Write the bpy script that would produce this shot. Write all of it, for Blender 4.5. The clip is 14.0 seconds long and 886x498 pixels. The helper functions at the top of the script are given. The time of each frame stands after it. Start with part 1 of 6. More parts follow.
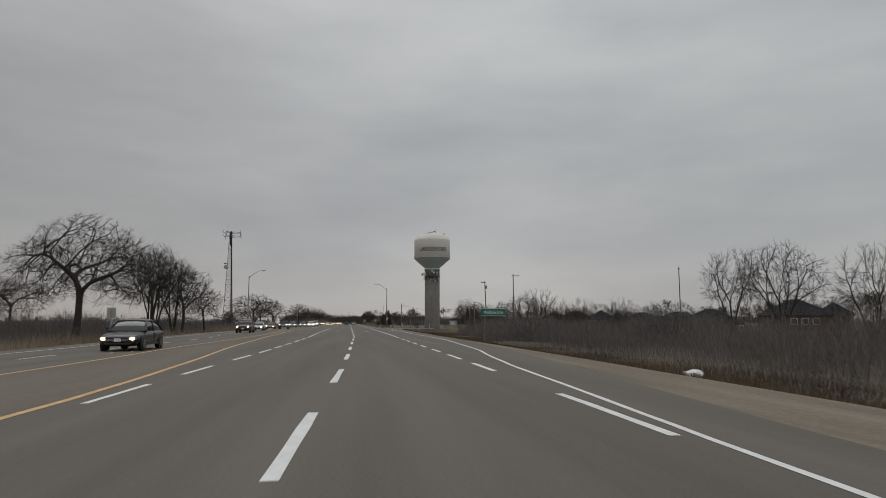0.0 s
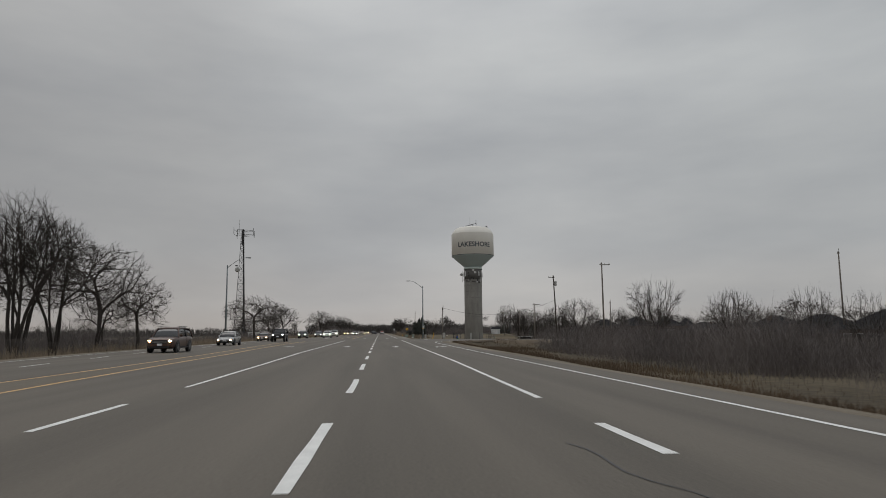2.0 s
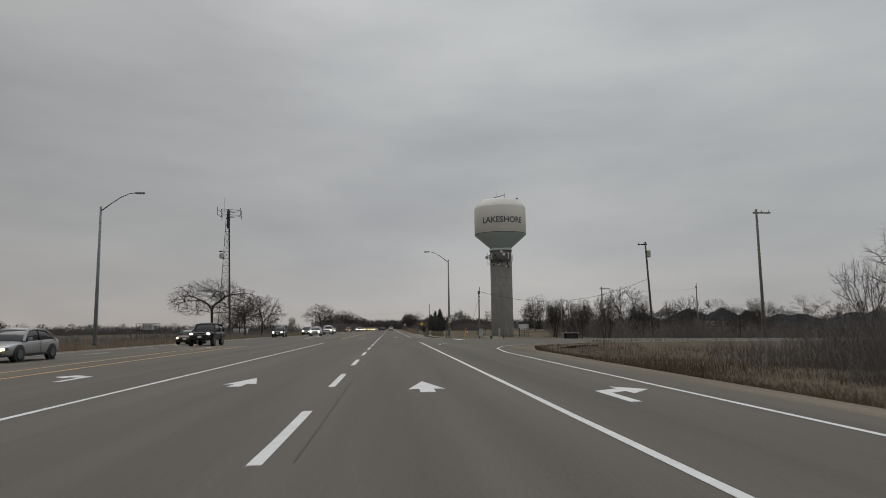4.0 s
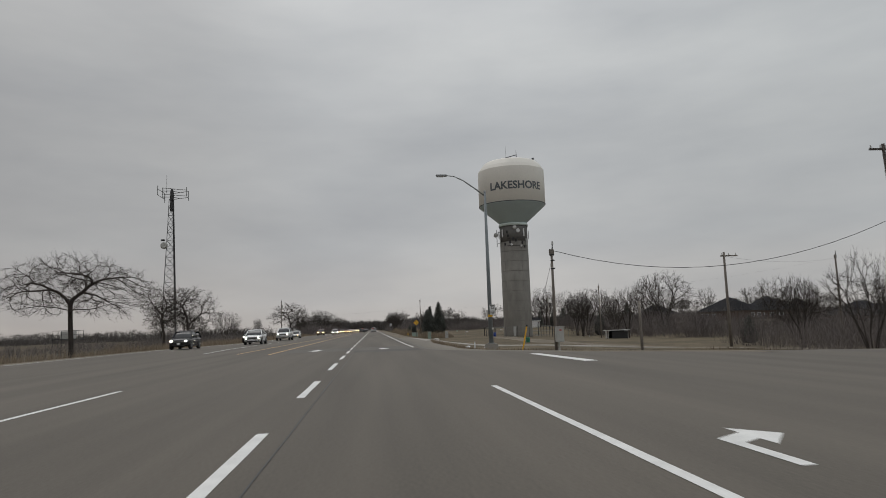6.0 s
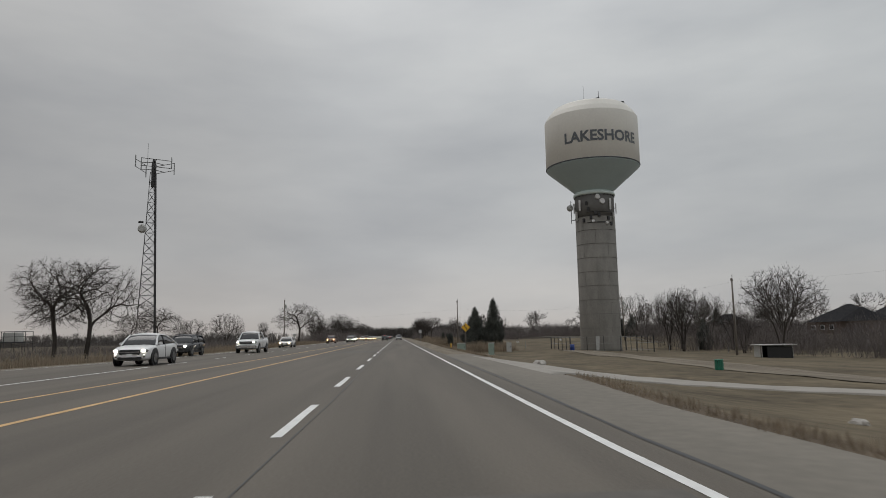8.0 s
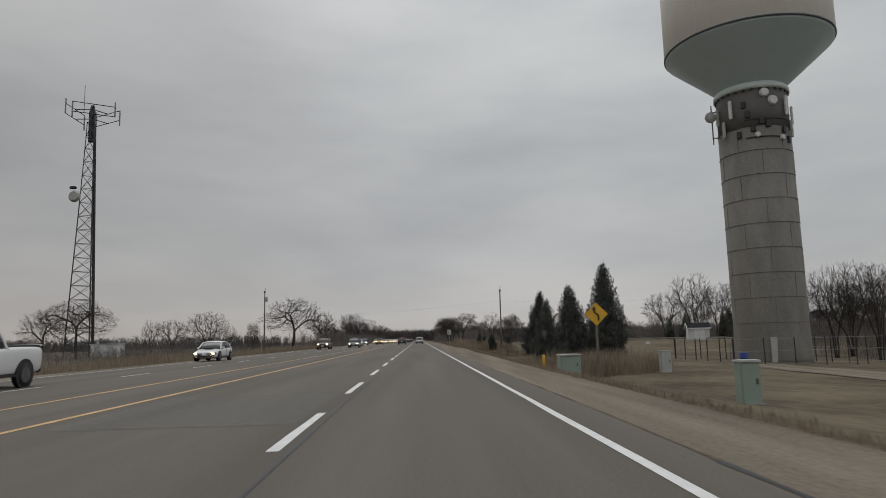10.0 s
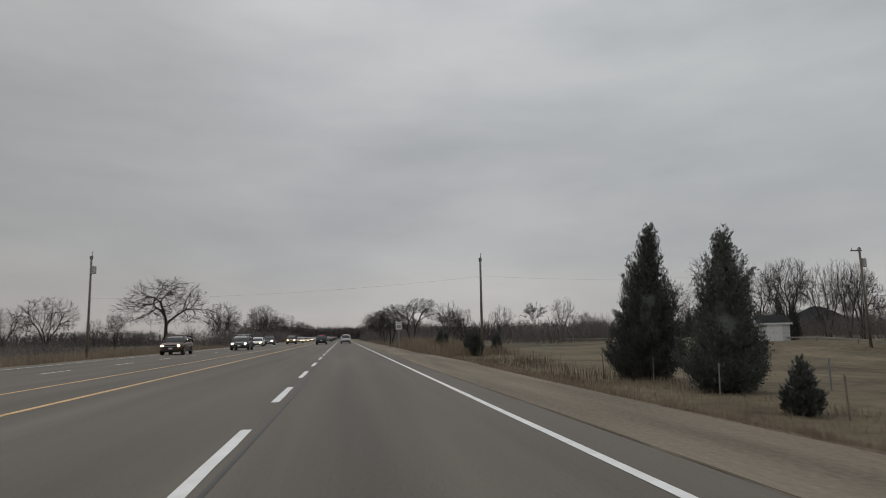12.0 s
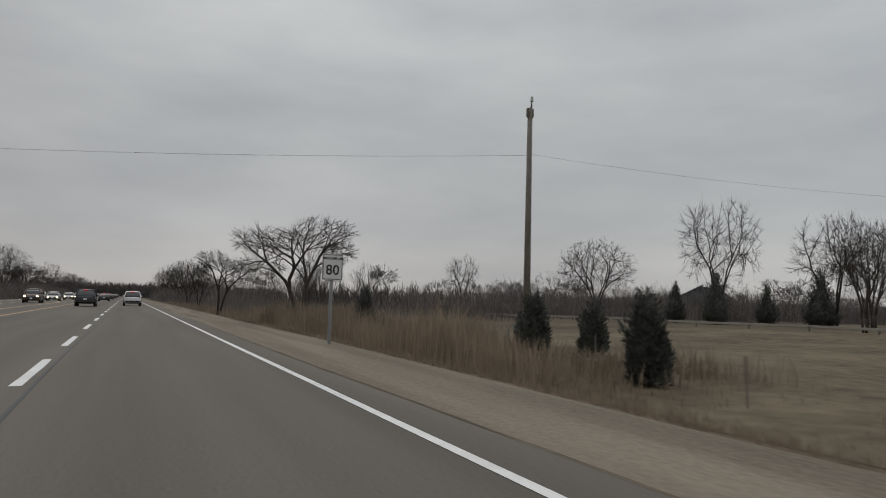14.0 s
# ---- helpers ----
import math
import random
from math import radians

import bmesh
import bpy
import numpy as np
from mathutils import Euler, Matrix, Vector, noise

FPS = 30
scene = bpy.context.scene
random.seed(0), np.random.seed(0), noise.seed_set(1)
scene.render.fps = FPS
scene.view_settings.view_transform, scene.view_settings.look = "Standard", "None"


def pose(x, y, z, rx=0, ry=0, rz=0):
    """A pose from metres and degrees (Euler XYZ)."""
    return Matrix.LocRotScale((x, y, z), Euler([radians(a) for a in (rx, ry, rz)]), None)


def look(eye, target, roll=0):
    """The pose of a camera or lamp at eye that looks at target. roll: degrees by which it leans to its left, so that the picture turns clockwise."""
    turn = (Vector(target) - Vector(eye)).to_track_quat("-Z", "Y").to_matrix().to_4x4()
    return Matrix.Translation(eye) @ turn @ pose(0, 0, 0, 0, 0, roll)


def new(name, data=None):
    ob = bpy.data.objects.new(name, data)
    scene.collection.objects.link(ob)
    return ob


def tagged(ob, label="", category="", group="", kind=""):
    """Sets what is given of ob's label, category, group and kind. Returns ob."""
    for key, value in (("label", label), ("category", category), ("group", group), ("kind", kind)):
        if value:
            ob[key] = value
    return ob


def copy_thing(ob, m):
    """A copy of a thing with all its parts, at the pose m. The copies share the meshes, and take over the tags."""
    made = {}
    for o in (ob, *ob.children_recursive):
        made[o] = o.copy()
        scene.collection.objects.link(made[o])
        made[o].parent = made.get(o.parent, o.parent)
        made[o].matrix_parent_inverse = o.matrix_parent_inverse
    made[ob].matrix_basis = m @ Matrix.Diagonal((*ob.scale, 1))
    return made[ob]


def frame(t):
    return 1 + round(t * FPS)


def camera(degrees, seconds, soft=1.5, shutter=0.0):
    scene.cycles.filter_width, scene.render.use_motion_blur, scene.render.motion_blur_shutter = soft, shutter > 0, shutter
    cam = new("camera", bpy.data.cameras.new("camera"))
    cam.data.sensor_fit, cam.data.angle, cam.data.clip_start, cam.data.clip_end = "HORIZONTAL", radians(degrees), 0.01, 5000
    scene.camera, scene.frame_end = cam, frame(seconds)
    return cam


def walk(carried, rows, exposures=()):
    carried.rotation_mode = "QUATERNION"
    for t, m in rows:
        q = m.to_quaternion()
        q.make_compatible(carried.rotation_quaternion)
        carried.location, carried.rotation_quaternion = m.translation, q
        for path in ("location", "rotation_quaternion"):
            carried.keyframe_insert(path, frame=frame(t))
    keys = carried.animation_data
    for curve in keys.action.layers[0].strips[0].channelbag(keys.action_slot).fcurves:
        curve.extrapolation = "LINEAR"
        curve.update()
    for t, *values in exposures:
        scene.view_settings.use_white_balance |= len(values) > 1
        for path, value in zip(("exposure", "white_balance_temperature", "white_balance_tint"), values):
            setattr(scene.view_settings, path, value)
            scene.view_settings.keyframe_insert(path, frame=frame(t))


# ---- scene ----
EYE = 1.25
cam = camera(67.0, 14.0, soft=0.9, shutter=0.12)
# seconds, x, y, yaw, pitch, roll; the road runs along +y, x points right, z = 0 is the carriageway
ROWS = [
    (0.0, -2.204, -0.01, -7.89, 6.25, 0.25),
    (0.5, -2.022, 10.64, -7.62, 6.67, 0.50),
    (1.0, -1.772, 21.23, -6.91, 7.02, 0.62),
    (1.5, -1.487, 31.84, -5.95, 7.09, 0.42),
    (2.0, -1.198, 42.49, -5.38, 7.02, 0.56),
    (2.5, -0.957, 53.26, -4.97, 7.16, 0.40),
    (3.0, -0.754, 63.98, -4.90, 7.53, 0.38),
    (3.5, -0.675, 74.60, -4.47, 7.09, 0.17),
    (3.7, -0.618, 78.87, -4.30, 6.69, 0.53),
    (6.0, -0.411, 129.15, -5.99, 6.60, 2.11),
    (6.5, -0.394, 139.22, -7.00, 6.80, 1.61),
    (7.0, -0.327, 149.43, -7.08, 7.05, 1.04),
    (7.5, -0.283, 160.19, -5.60, 7.07, 0.81),
    (8.0, -0.242, 171.11, -3.86, 7.36, 1.12),
    (8.5, -0.183, 182.17, -2.78, 7.56, 1.31),
    (8.7, -0.167, 186.62, -2.33, 7.67, 1.59),
    (10.8, -0.056, 233.16, -2.04, 7.58, 1.38),
    (11.0, -0.215, 237.61, -2.42, 7.66, 1.68),
    (11.5, -0.522, 248.57, -4.31, 7.52, 1.49),
    (12.0, -0.490, 259.97, -8.48, 7.35, 1.02),
    (12.5, -0.580, 271.89, -16.14, 7.01, 0.25),
    (13.0, -0.638, 283.47, -21.44, 6.93, -0.91),
    (13.5, -0.698, 294.60, -23.85, 6.71, -1.18),
    (14.0, -0.538, 306.14, -25.29, 4.69, -1.60),
]
walk(cam, [(t, pose(x, y, EYE, 90 + pitch, roll, yaw)) for t, x, y, yaw, pitch, roll in ROWS], [(0.0, -0.07), (3.7, -0.06), (6.0, 0.06), (8.7, 0.08), (10.8, 0.03), (12.0, 0.0), (14.0, 0.02)])

# ---------------------------------------------------------------- sky and light
world = bpy.data.worlds.new("overcast_sky")
scene.world = world
world.use_nodes = True
wn, wl = world.node_tree.nodes, world.node_tree.links
wn.clear()
w_out = wn.new("ShaderNodeOutputWorld")
w_bg = wn.new("ShaderNodeBackground")
w_co = wn.new("ShaderNodeTexCoord")
w_sep = wn.new("ShaderNodeSeparateXYZ")
wl.new(w_co.outputs["Generated"], w_sep.inputs[0])
# brightness by height: even near the horizon, brighter towards the zenith, as under thick cloud
w_ramp = wn.new("ShaderNodeValToRGB")
w_ramp.color_ramp.interpolation = "EASE"
for i, (p, col) in enumerate([(0.0, (0.475, 0.445, 0.42)), (0.05, (0.45, 0.44, 0.432)), (0.13, (0.405, 0.412, 0.42)), (0.24, (0.43, 0.44, 0.449)), (0.36, (0.475, 0.487, 0.497)), (0.5, (0.52, 0.532, 0.545)), (1.0, (0.85, 0.875, 0.90))]):
    e = w_ramp.color_ramp.elements[i] if i < 2 else w_ramp.color_ramp.elements.new(p)
    e.position, e.color = p, (*col, 1)
wl.new(w_sep.outputs[2], w_ramp.inputs[0])
# cloud sheets: stretched noise on the sky dome
w_map = wn.new("ShaderNodeMapping")
w_map.inputs["Scale"].default_value = (1.1, 1.1, 3.6)
w_map.inputs["Rotation"].default_value = (0.16, 0.1, 0.5)
wl.new(w_co.outputs["Generated"], w_map.inputs[0])
w_noise = wn.new("ShaderNodeTexNoise")
w_noise.inputs["Scale"].default_value, w_noise.inputs["Detail"].default_value, w_noise.inputs["Roughness"].default_value = 1.9, 5.0, 0.52
wl.new(w_map.outputs[0], w_noise.inputs["Vector"])
w_cr = wn.new("ShaderNodeValToRGB")
w_cr.color_ramp.elements[0].position, w_cr.color_ramp.elements[0].color = 0.3, (0.82, 0.835, 0.86, 1)
w_cr.color_ramp.elements[1].position, w_cr.color_ramp.elements[1].color = 0.7, (1.12, 1.12, 1.11, 1)
wl.new(w_noise.outputs[0], w_cr.inputs[0])
w_mul = wn.new("ShaderNodeMix")
w_mul.data_type, w_mul.blend_type = "RGBA", "MULTIPLY"
w_mul.inputs["Factor"].default_value = 1.0
wl.new(w_ramp.outputs[0], w_mul.inputs[6])
wl.new(w_cr.outputs[0], w_mul.inputs[7])
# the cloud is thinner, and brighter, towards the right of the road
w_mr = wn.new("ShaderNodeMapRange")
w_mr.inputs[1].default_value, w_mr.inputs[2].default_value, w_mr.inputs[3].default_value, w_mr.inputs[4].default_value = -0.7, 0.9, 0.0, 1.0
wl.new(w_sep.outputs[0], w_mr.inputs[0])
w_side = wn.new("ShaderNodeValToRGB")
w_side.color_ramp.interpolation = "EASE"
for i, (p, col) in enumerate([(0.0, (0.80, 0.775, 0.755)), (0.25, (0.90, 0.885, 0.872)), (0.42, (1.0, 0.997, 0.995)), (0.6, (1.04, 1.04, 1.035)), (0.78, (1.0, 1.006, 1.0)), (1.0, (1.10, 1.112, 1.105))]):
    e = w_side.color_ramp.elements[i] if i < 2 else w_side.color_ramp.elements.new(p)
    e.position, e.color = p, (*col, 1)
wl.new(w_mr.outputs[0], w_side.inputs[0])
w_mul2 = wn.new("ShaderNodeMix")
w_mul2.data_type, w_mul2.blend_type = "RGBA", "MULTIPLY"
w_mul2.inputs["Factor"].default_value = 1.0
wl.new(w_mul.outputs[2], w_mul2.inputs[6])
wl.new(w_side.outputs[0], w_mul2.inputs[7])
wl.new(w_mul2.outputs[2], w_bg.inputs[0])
w_bg.inputs[1].default_value = 1.0
wl.new(w_bg.outputs[0], w_out.inputs[0])

sun_data = bpy.data.lights.new("sun", "SUN")
sun_data.energy, sun_data.angle, sun_data.color = 0.5, radians(40), (1.0, 0.96, 0.92)
sun = new("sun", sun_data)
sun.matrix_world = look((0, 0, 50), (12, -25, 0))

# ---------------------------------------------------------------- materials


def mat(name, col, rough=0.8, metal=0.0, var=0.25, scale=3.0, fine=40.0, bump=0.0, col2=None, rand=0.0, emit=None, strength=0.0, spec=0.5, coords="Object", stretch=None):
    """A surface with two scales of colour variation, a relief, and a shade of its own for each object."""
    m = bpy.data.materials.new(name)
    m.use_nodes = True
    n, l = m.node_tree.nodes, m.node_tree.links
    b = n["Principled BSDF"]
    b.inputs["Roughness"].default_value, b.inputs["Metallic"].default_value = rough, metal
    b.inputs["Specular IOR Level"].default_value = spec
    if emit:
        b.inputs["Emission Color"].default_value, b.inputs["Emission Strength"].default_value = (*emit, 1), strength
    tc = n.new("ShaderNodeTexCoord")
    n1, n2 = n.new("ShaderNodeTexNoise"), n.new("ShaderNodeTexNoise")
    for node, s, d in ((n1, scale, 4.0), (n2, fine, 3.0)):
        node.inputs["Scale"].default_value, node.inputs["Detail"].default_value = s, d
        if stretch and node is n1:
            mp = n.new("ShaderNodeMapping")
            mp.inputs["Scale"].default_value = stretch
            l.new(tc.outputs[coords], mp.inputs[0])
            l.new(mp.outputs[0], node.inputs["Vector"])
        else:
            l.new(tc.outputs[coords], node.inputs["Vector"])
    add = n.new("ShaderNodeMath")
    add.operation = "MULTIPLY_ADD"
    add.inputs[1].default_value, add.inputs[2].default_value = 0.4, 0.0
    l.new(n2.outputs[0], add.inputs[0])
    tot = n.new("ShaderNodeMath")
    tot.operation = "MULTIPLY_ADD"
    tot.inputs[1].default_value = 0.6
    l.new(n1.outputs[0], tot.inputs[0])
    l.new(add.outputs[0], tot.inputs[2])
    src = tot.outputs[0]
    if rand:
        oi = n.new("ShaderNodeObjectInfo")
        r = n.new("ShaderNodeMath")
        r.operation = "MULTIPLY_ADD"
        r.inputs[1].default_value, r.inputs[2].default_value = rand, -0.5 * rand
        l.new(oi.outputs["Random"], r.inputs[0])
        s2 = n.new("ShaderNodeMath")
        l.new(r.outputs[0], s2.inputs[0])
        l.new(src, s2.inputs[1])
        src = s2.outputs[0]
    ramp = n.new("ShaderNodeValToRGB")
    lo = [c * (1 - var) for c in col]
    hi = col2 or [min(1.0, c * (1 + var)) for c in col]
    ramp.color_ramp.elements[0].position, ramp.color_ramp.elements[0].color = 0.32, (*lo, 1)
    ramp.color_ramp.elements[1].position, ramp.color_ramp.elements[1].color = 0.68, (*hi, 1)
    l.new(src, ramp.inputs[0])
    l.new(ramp.outputs[0], b.inputs["Base Color"])
    if bump:
        bp = n.new("ShaderNodeBump")
        bp.inputs["Strength"].default_value, bp.inputs["Distance"].default_value = bump, 0.02
        l.new(n2.outputs[0], bp.inputs["Height"])
        l.new(bp.outputs[0], b.inputs["Normal"])
    return m


M_ASPHALT = mat("asphalt", (0.107, 0.093, 0.075), 0.75, var=0.34, scale=0.9, fine=26.0, bump=0.2, spec=0.4, stretch=(0.9, 0.035, 1.0))
M_ASPHALT_DARK = mat("asphalt_dark", (0.078, 0.071, 0.063), 0.75, var=0.28, scale=0.8, fine=5, bump=0.15, spec=0.4, stretch=(0.9, 0.05, 1.0))
M_PATCH = mat("asphalt_light", (0.116, 0.107, 0.094), 0.78, var=0.25, scale=0.8, fine=5, bump=0.15, spec=0.35, stretch=(0.9, 0.05, 1.0))
M_DUST = mat("dusty_asphalt", (0.148, 0.128, 0.10), 0.85, var=0.22, scale=0.6, fine=4, bump=0.2, spec=0.3, stretch=(0.9, 0.08, 1.0))
M_APRON = mat("pale_paved_apron", (0.185, 0.168, 0.142), 0.85, var=0.2, scale=0.7, fine=4, bump=0.2, spec=0.3, stretch=(0.8, 0.12, 1.0))
M_WEED = mat("dark_dry_weeds", (0.108, 0.08, 0.058), 0.9, var=0.35, scale=0.2, fine=2, col2=(0.185, 0.135, 0.09), spec=0.15)
M_SEAL = mat("crack_sealant", (0.02, 0.02, 0.02), 0.5, var=0.3, scale=4)
M_GRAVEL = mat("gravel", (0.152, 0.128, 0.097), 0.95, var=0.3, scale=0.9, fine=14, bump=0.7, spec=0.2, stretch=(1.3, 0.08, 1.0), col2=(0.262, 0.225, 0.174))
M_CONCRETE = mat("concrete", (0.31, 0.29, 0.26), 0.9, var=0.16, scale=0.5, fine=20, bump=0.3, spec=0.3)
M_WHITE_LINE = mat("white_road_paint", (0.72, 0.72, 0.70), 0.6, var=0.14, scale=3, fine=30)
M_YELLOW_LINE = mat("yellow_road_paint", (0.60, 0.37, 0.155), 0.6, var=0.25, scale=2, fine=30)
M_GROUND = mat("dead_grass_ground", (0.085, 0.07, 0.05), 0.95, var=0.4, scale=0.12, fine=2.0, bump=0.6, col2=(0.15, 0.122, 0.082), spec=0.15)
M_LAWN = mat("winter_lawn", (0.110, 0.090, 0.062), 0.95, var=0.45, scale=0.18, fine=1.6, bump=0.9, col2=(0.19, 0.155, 0.104), spec=0.15)
M_SOIL = mat("soil_edge", (0.12, 0.094, 0.068), 0.95, var=0.35, scale=0.8, fine=9, bump=0.8, spec=0.15)
M_BARK = mat("bark", (0.06, 0.051, 0.045), 0.9, var=0.35, scale=2, fine=14, rand=0.2, spec=0.2)
M_TWIG = mat("twigs", (0.06, 0.052, 0.047), 0.9, var=0.3, scale=1.0, fine=6, rand=0.25, spec=0.15)
M_BRUSH = mat("brush_stems", (0.145, 0.134, 0.136), 0.9, var=0.42, scale=0.16, fine=3, col2=(0.24, 0.21, 0.195), spec=0.1)
M_FARWOOD = mat("far_wood_twigs", (0.105, 0.096, 0.09), 0.9, var=0.3, scale=0.05, fine=1, spec=0.1)
M_REED = mat("dry_reed_grass", (0.245, 0.197, 0.143), 0.9, var=0.3, scale=0.2, fine=2, col2=(0.37, 0.30, 0.22), spec=0.15)
M_JUNIPER = mat("juniper_foliage", (0.082, 0.09, 0.084), 0.85, var=0.38, scale=0.9, fine=5, rand=0.15, col2=(0.135, 0.142, 0.125), spec=0.25)
M_SHAFT = mat("shaft_concrete", (0.205, 0.194, 0.174), 0.9, var=0.2, scale=0.9, fine=5, bump=0.3, stretch=(1.0, 1.0, 0.3))
M_SHAFT_DARK = mat("shaft_dark_band", (0.15, 0.146, 0.138), 0.9, var=0.15, scale=0.6, fine=6)
M_TANK = mat("tank_cream_paint", (0.74, 0.715, 0.655), 0.5, var=0.06, scale=0.25, fine=3)
M_TANK_GREEN = mat("tank_grey_green_paint", (0.40, 0.47, 0.465), 0.5, var=0.06, scale=0.3, fine=3)
M_RING = mat("ring_pale_green", (0.58, 0.66, 0.63), 0.5, var=0.08)
M_SEAMLINE = mat("shaft_joint_line", (0.12, 0.114, 0.104), 0.9, var=0.15)
M_LETTER = mat("letter_grey_paint", (0.10, 0.11, 0.12), 0.5, var=0.05)
M_STEEL = mat("galvanised_steel", (0.30, 0.31, 0.31), 0.5, metal=0.6, var=0.2, scale=2)
M_DARKSTEEL = mat("dark_steel", (0.05, 0.05, 0.052), 0.55, metal=0.4, var=0.25, scale=2)
M_LAMPPOLE = mat("weathered_lamp_pole", (0.21, 0.235, 0.245), 0.55, metal=0.2, var=0.2, scale=1.5)
M_POLE = mat("weathered_pole_wood", (0.17, 0.15, 0.13), 0.9, var=0.3, scale=1.5, fine=12, bump=0.3)
M_POLE_DARK = mat("dark_pole_wood", (0.07, 0.06, 0.052), 0.9, var=0.3, scale=1.5, fine=12, bump=0.3)
M_GREENSIGN = mat("green_sign_sheeting", (0.015, 0.17, 0.115), 0.45, var=0.1, scale=2)
M_WHITE = mat("white_paint", (0.72, 0.72, 0.72), 0.5, var=0.08, scale=3)
M_BLACK = mat("black_paint", (0.015, 0.015, 0.015), 0.5, var=0.2)
M_YELLOW = mat("yellow_sheeting", (0.75, 0.42, 0.03), 0.5, var=0.1)
M_BOXGREEN = mat("cabinet_grey_green", (0.26, 0.33, 0.28), 0.6, var=0.12, scale=1.5)
M_GREY = mat("grey_enamel", (0.42, 0.42, 0.40), 0.6, var=0.12, scale=2)
M_BINGREEN = mat("green_plastic", (0.02, 0.16, 0.10), 0.5, var=0.1)
M_BLUE = mat("blue_plastic", (0.02, 0.05, 0.22), 0.5, var=0.1)
M_SIDING = mat("white_siding", (0.62, 0.63, 0.63), 0.7, var=0.1, scale=1, fine=8)
M_SHINGLE = mat("dark_shingles", (0.028, 0.028, 0.03), 0.95, var=0.3, scale=1.2, fine=10, bump=0.4, spec=0.1)
M_BRICKDARK = mat("brown_brick", (0.10, 0.07, 0.055), 0.85, var=0.25, scale=1.5, fine=14)
M_GLASS = mat("car_glass", (0.02, 0.022, 0.025), 0.08, var=0.1, spec=0.8)
M_TYRE = mat("tyre_rubber", (0.018, 0.018, 0.018), 0.8, var=0.2)
M_RIM = mat("alloy_rim", (0.2, 0.2, 0.205), 0.35, metal=0.8, var=0.15)
M_TRIM = mat("black_trim", (0.02, 0.02, 0.021), 0.55, var=0.2)
M_CHROME = mat("chrome", (0.6, 0.6, 0.6), 0.2, metal=1.0, var=0.05)
M_HEAD = mat("headlight_lens", (0.9, 0.85, 0.75), 0.2, emit=(1.0, 0.6, 0.24), strength=30.0)
M_HEADW = mat("white_headlight_lens", (0.9, 0.9, 0.9), 0.2, emit=(1.0, 0.9, 0.72), strength=34.0)
M_TAIL = mat("tail_lamp_lens", (0.35, 0.01, 0.01), 0.25, emit=(1.0, 0.04, 0.02), strength=1.6)
M_RED = mat("red_plastic", (0.4, 0.03, 0.02), 0.5, var=0.1)
M_ORANGE = mat("faded_orange_plastic", (0.36, 0.085, 0.035), 0.6, var=0.25, scale=4)
M_STONE = mat("field_stone", (0.35, 0.33, 0.30), 0.9, var=0.3, scale=2, fine=12, bump=0.5)
M_WIRE = mat("black_cable", (0.02, 0.02, 0.02), 0.7)

# ---------------------------------------------------------------- mesh helpers


def link(name, verts, faces, material, parent=None, smooth=False):
    me = bpy.data.meshes.new(name)
    me.from_pydata([tuple(v) for v in verts], [], [tuple(f) for f in faces])
    me.materials.append(material)
    if smooth:
        me.polygons.foreach_set("use_smooth", [True] * len(me.polygons))
    me.update()
    ob = new(name, me)
    if parent:
        ob.parent = parent
    return ob


def part(name, bm, material, parent, label="", smooth=False):
    bmesh.ops.recalc_face_normals(bm, faces=bm.faces)
    me = bpy.data.meshes.new(name)
    bm.to_mesh(me)
    bm.free()
    me.materials.append(material)
    if smooth:
        me.polygons.foreach_set("use_smooth", [True] * len(me.polygons))
    ob = new(name, me)
    if parent:
        ob.parent = parent
    if label:
        ob["label"] = label
    return ob


def thing(name, loc, label, category, group="", rz=0.0, kind=""):
    ob = new(name)
    ob.empty_display_size = 0.2
    ob.matrix_world = pose(*loc, 0, 0, rz)
    return tagged(ob, label, category, group, kind)


def add_box(bm, size, at, bevel=0.0, rot=None):
    m = Matrix.Translation(at) @ (rot.to_4x4() if rot else Matrix.Identity(4)) @ Matrix.Diagonal((*size, 1))
    geo = bmesh.ops.create_cube(bm, size=1.0, matrix=m)
    if bevel:
        edges = list({e for v in geo["verts"] for e in v.link_edges})
        bmesh.ops.bevel(bm, geom=edges, offset=bevel, segments=2, affect="EDGES", clamp_overlap=True)


def box(size, at=(0, 0, 0), bevel=0.0, rot=None):
    bm = bmesh.new()
    add_box(bm, size, at, bevel, rot)
    return bm


def add_tube(bm, pts, radii, sides=8, caps=True):
    """A tube along points, with a radius at each."""
    rings, pts = [], [Vector(p) for p in pts]
    for i, p in enumerate(pts):
        d = (pts[min(i + 1, len(pts) - 1)] - pts[max(i - 1, 0)]).normalized()
        u = d.cross(Vector((0, 1, 0)) if abs(d.y) < 0.9 else Vector((1, 0, 0))).normalized()
        w = d.cross(u)
        rings.append([bm.verts.new(p + (u * math.cos(2 * math.pi * k / sides) + w * math.sin(2 * math.pi * k / sides)) * radii[i]) for k in range(sides)])
    for a, b in zip(rings, rings[1:]):
        for k in range(sides):
            bm.faces.new((a[k], a[(k + 1) % sides], b[(k + 1) % sides], b[k]))
    if caps:
        bm.faces.new(rings[0][::-1])
        bm.faces.new(rings[-1])


def tube(pts, radii, sides=8):
    bm = bmesh.new()
    add_tube(bm, pts, radii if hasattr(radii, "__len__") else [radii] * len(pts), sides)
    return bm


def lathe(profile, sides=48):
    """A turned shape from rows of radius and height."""
    bm = bmesh.new()
    add_tube(bm, [(0, 0, z) for _, z in profile], [r for r, _ in profile], sides)
    return bm


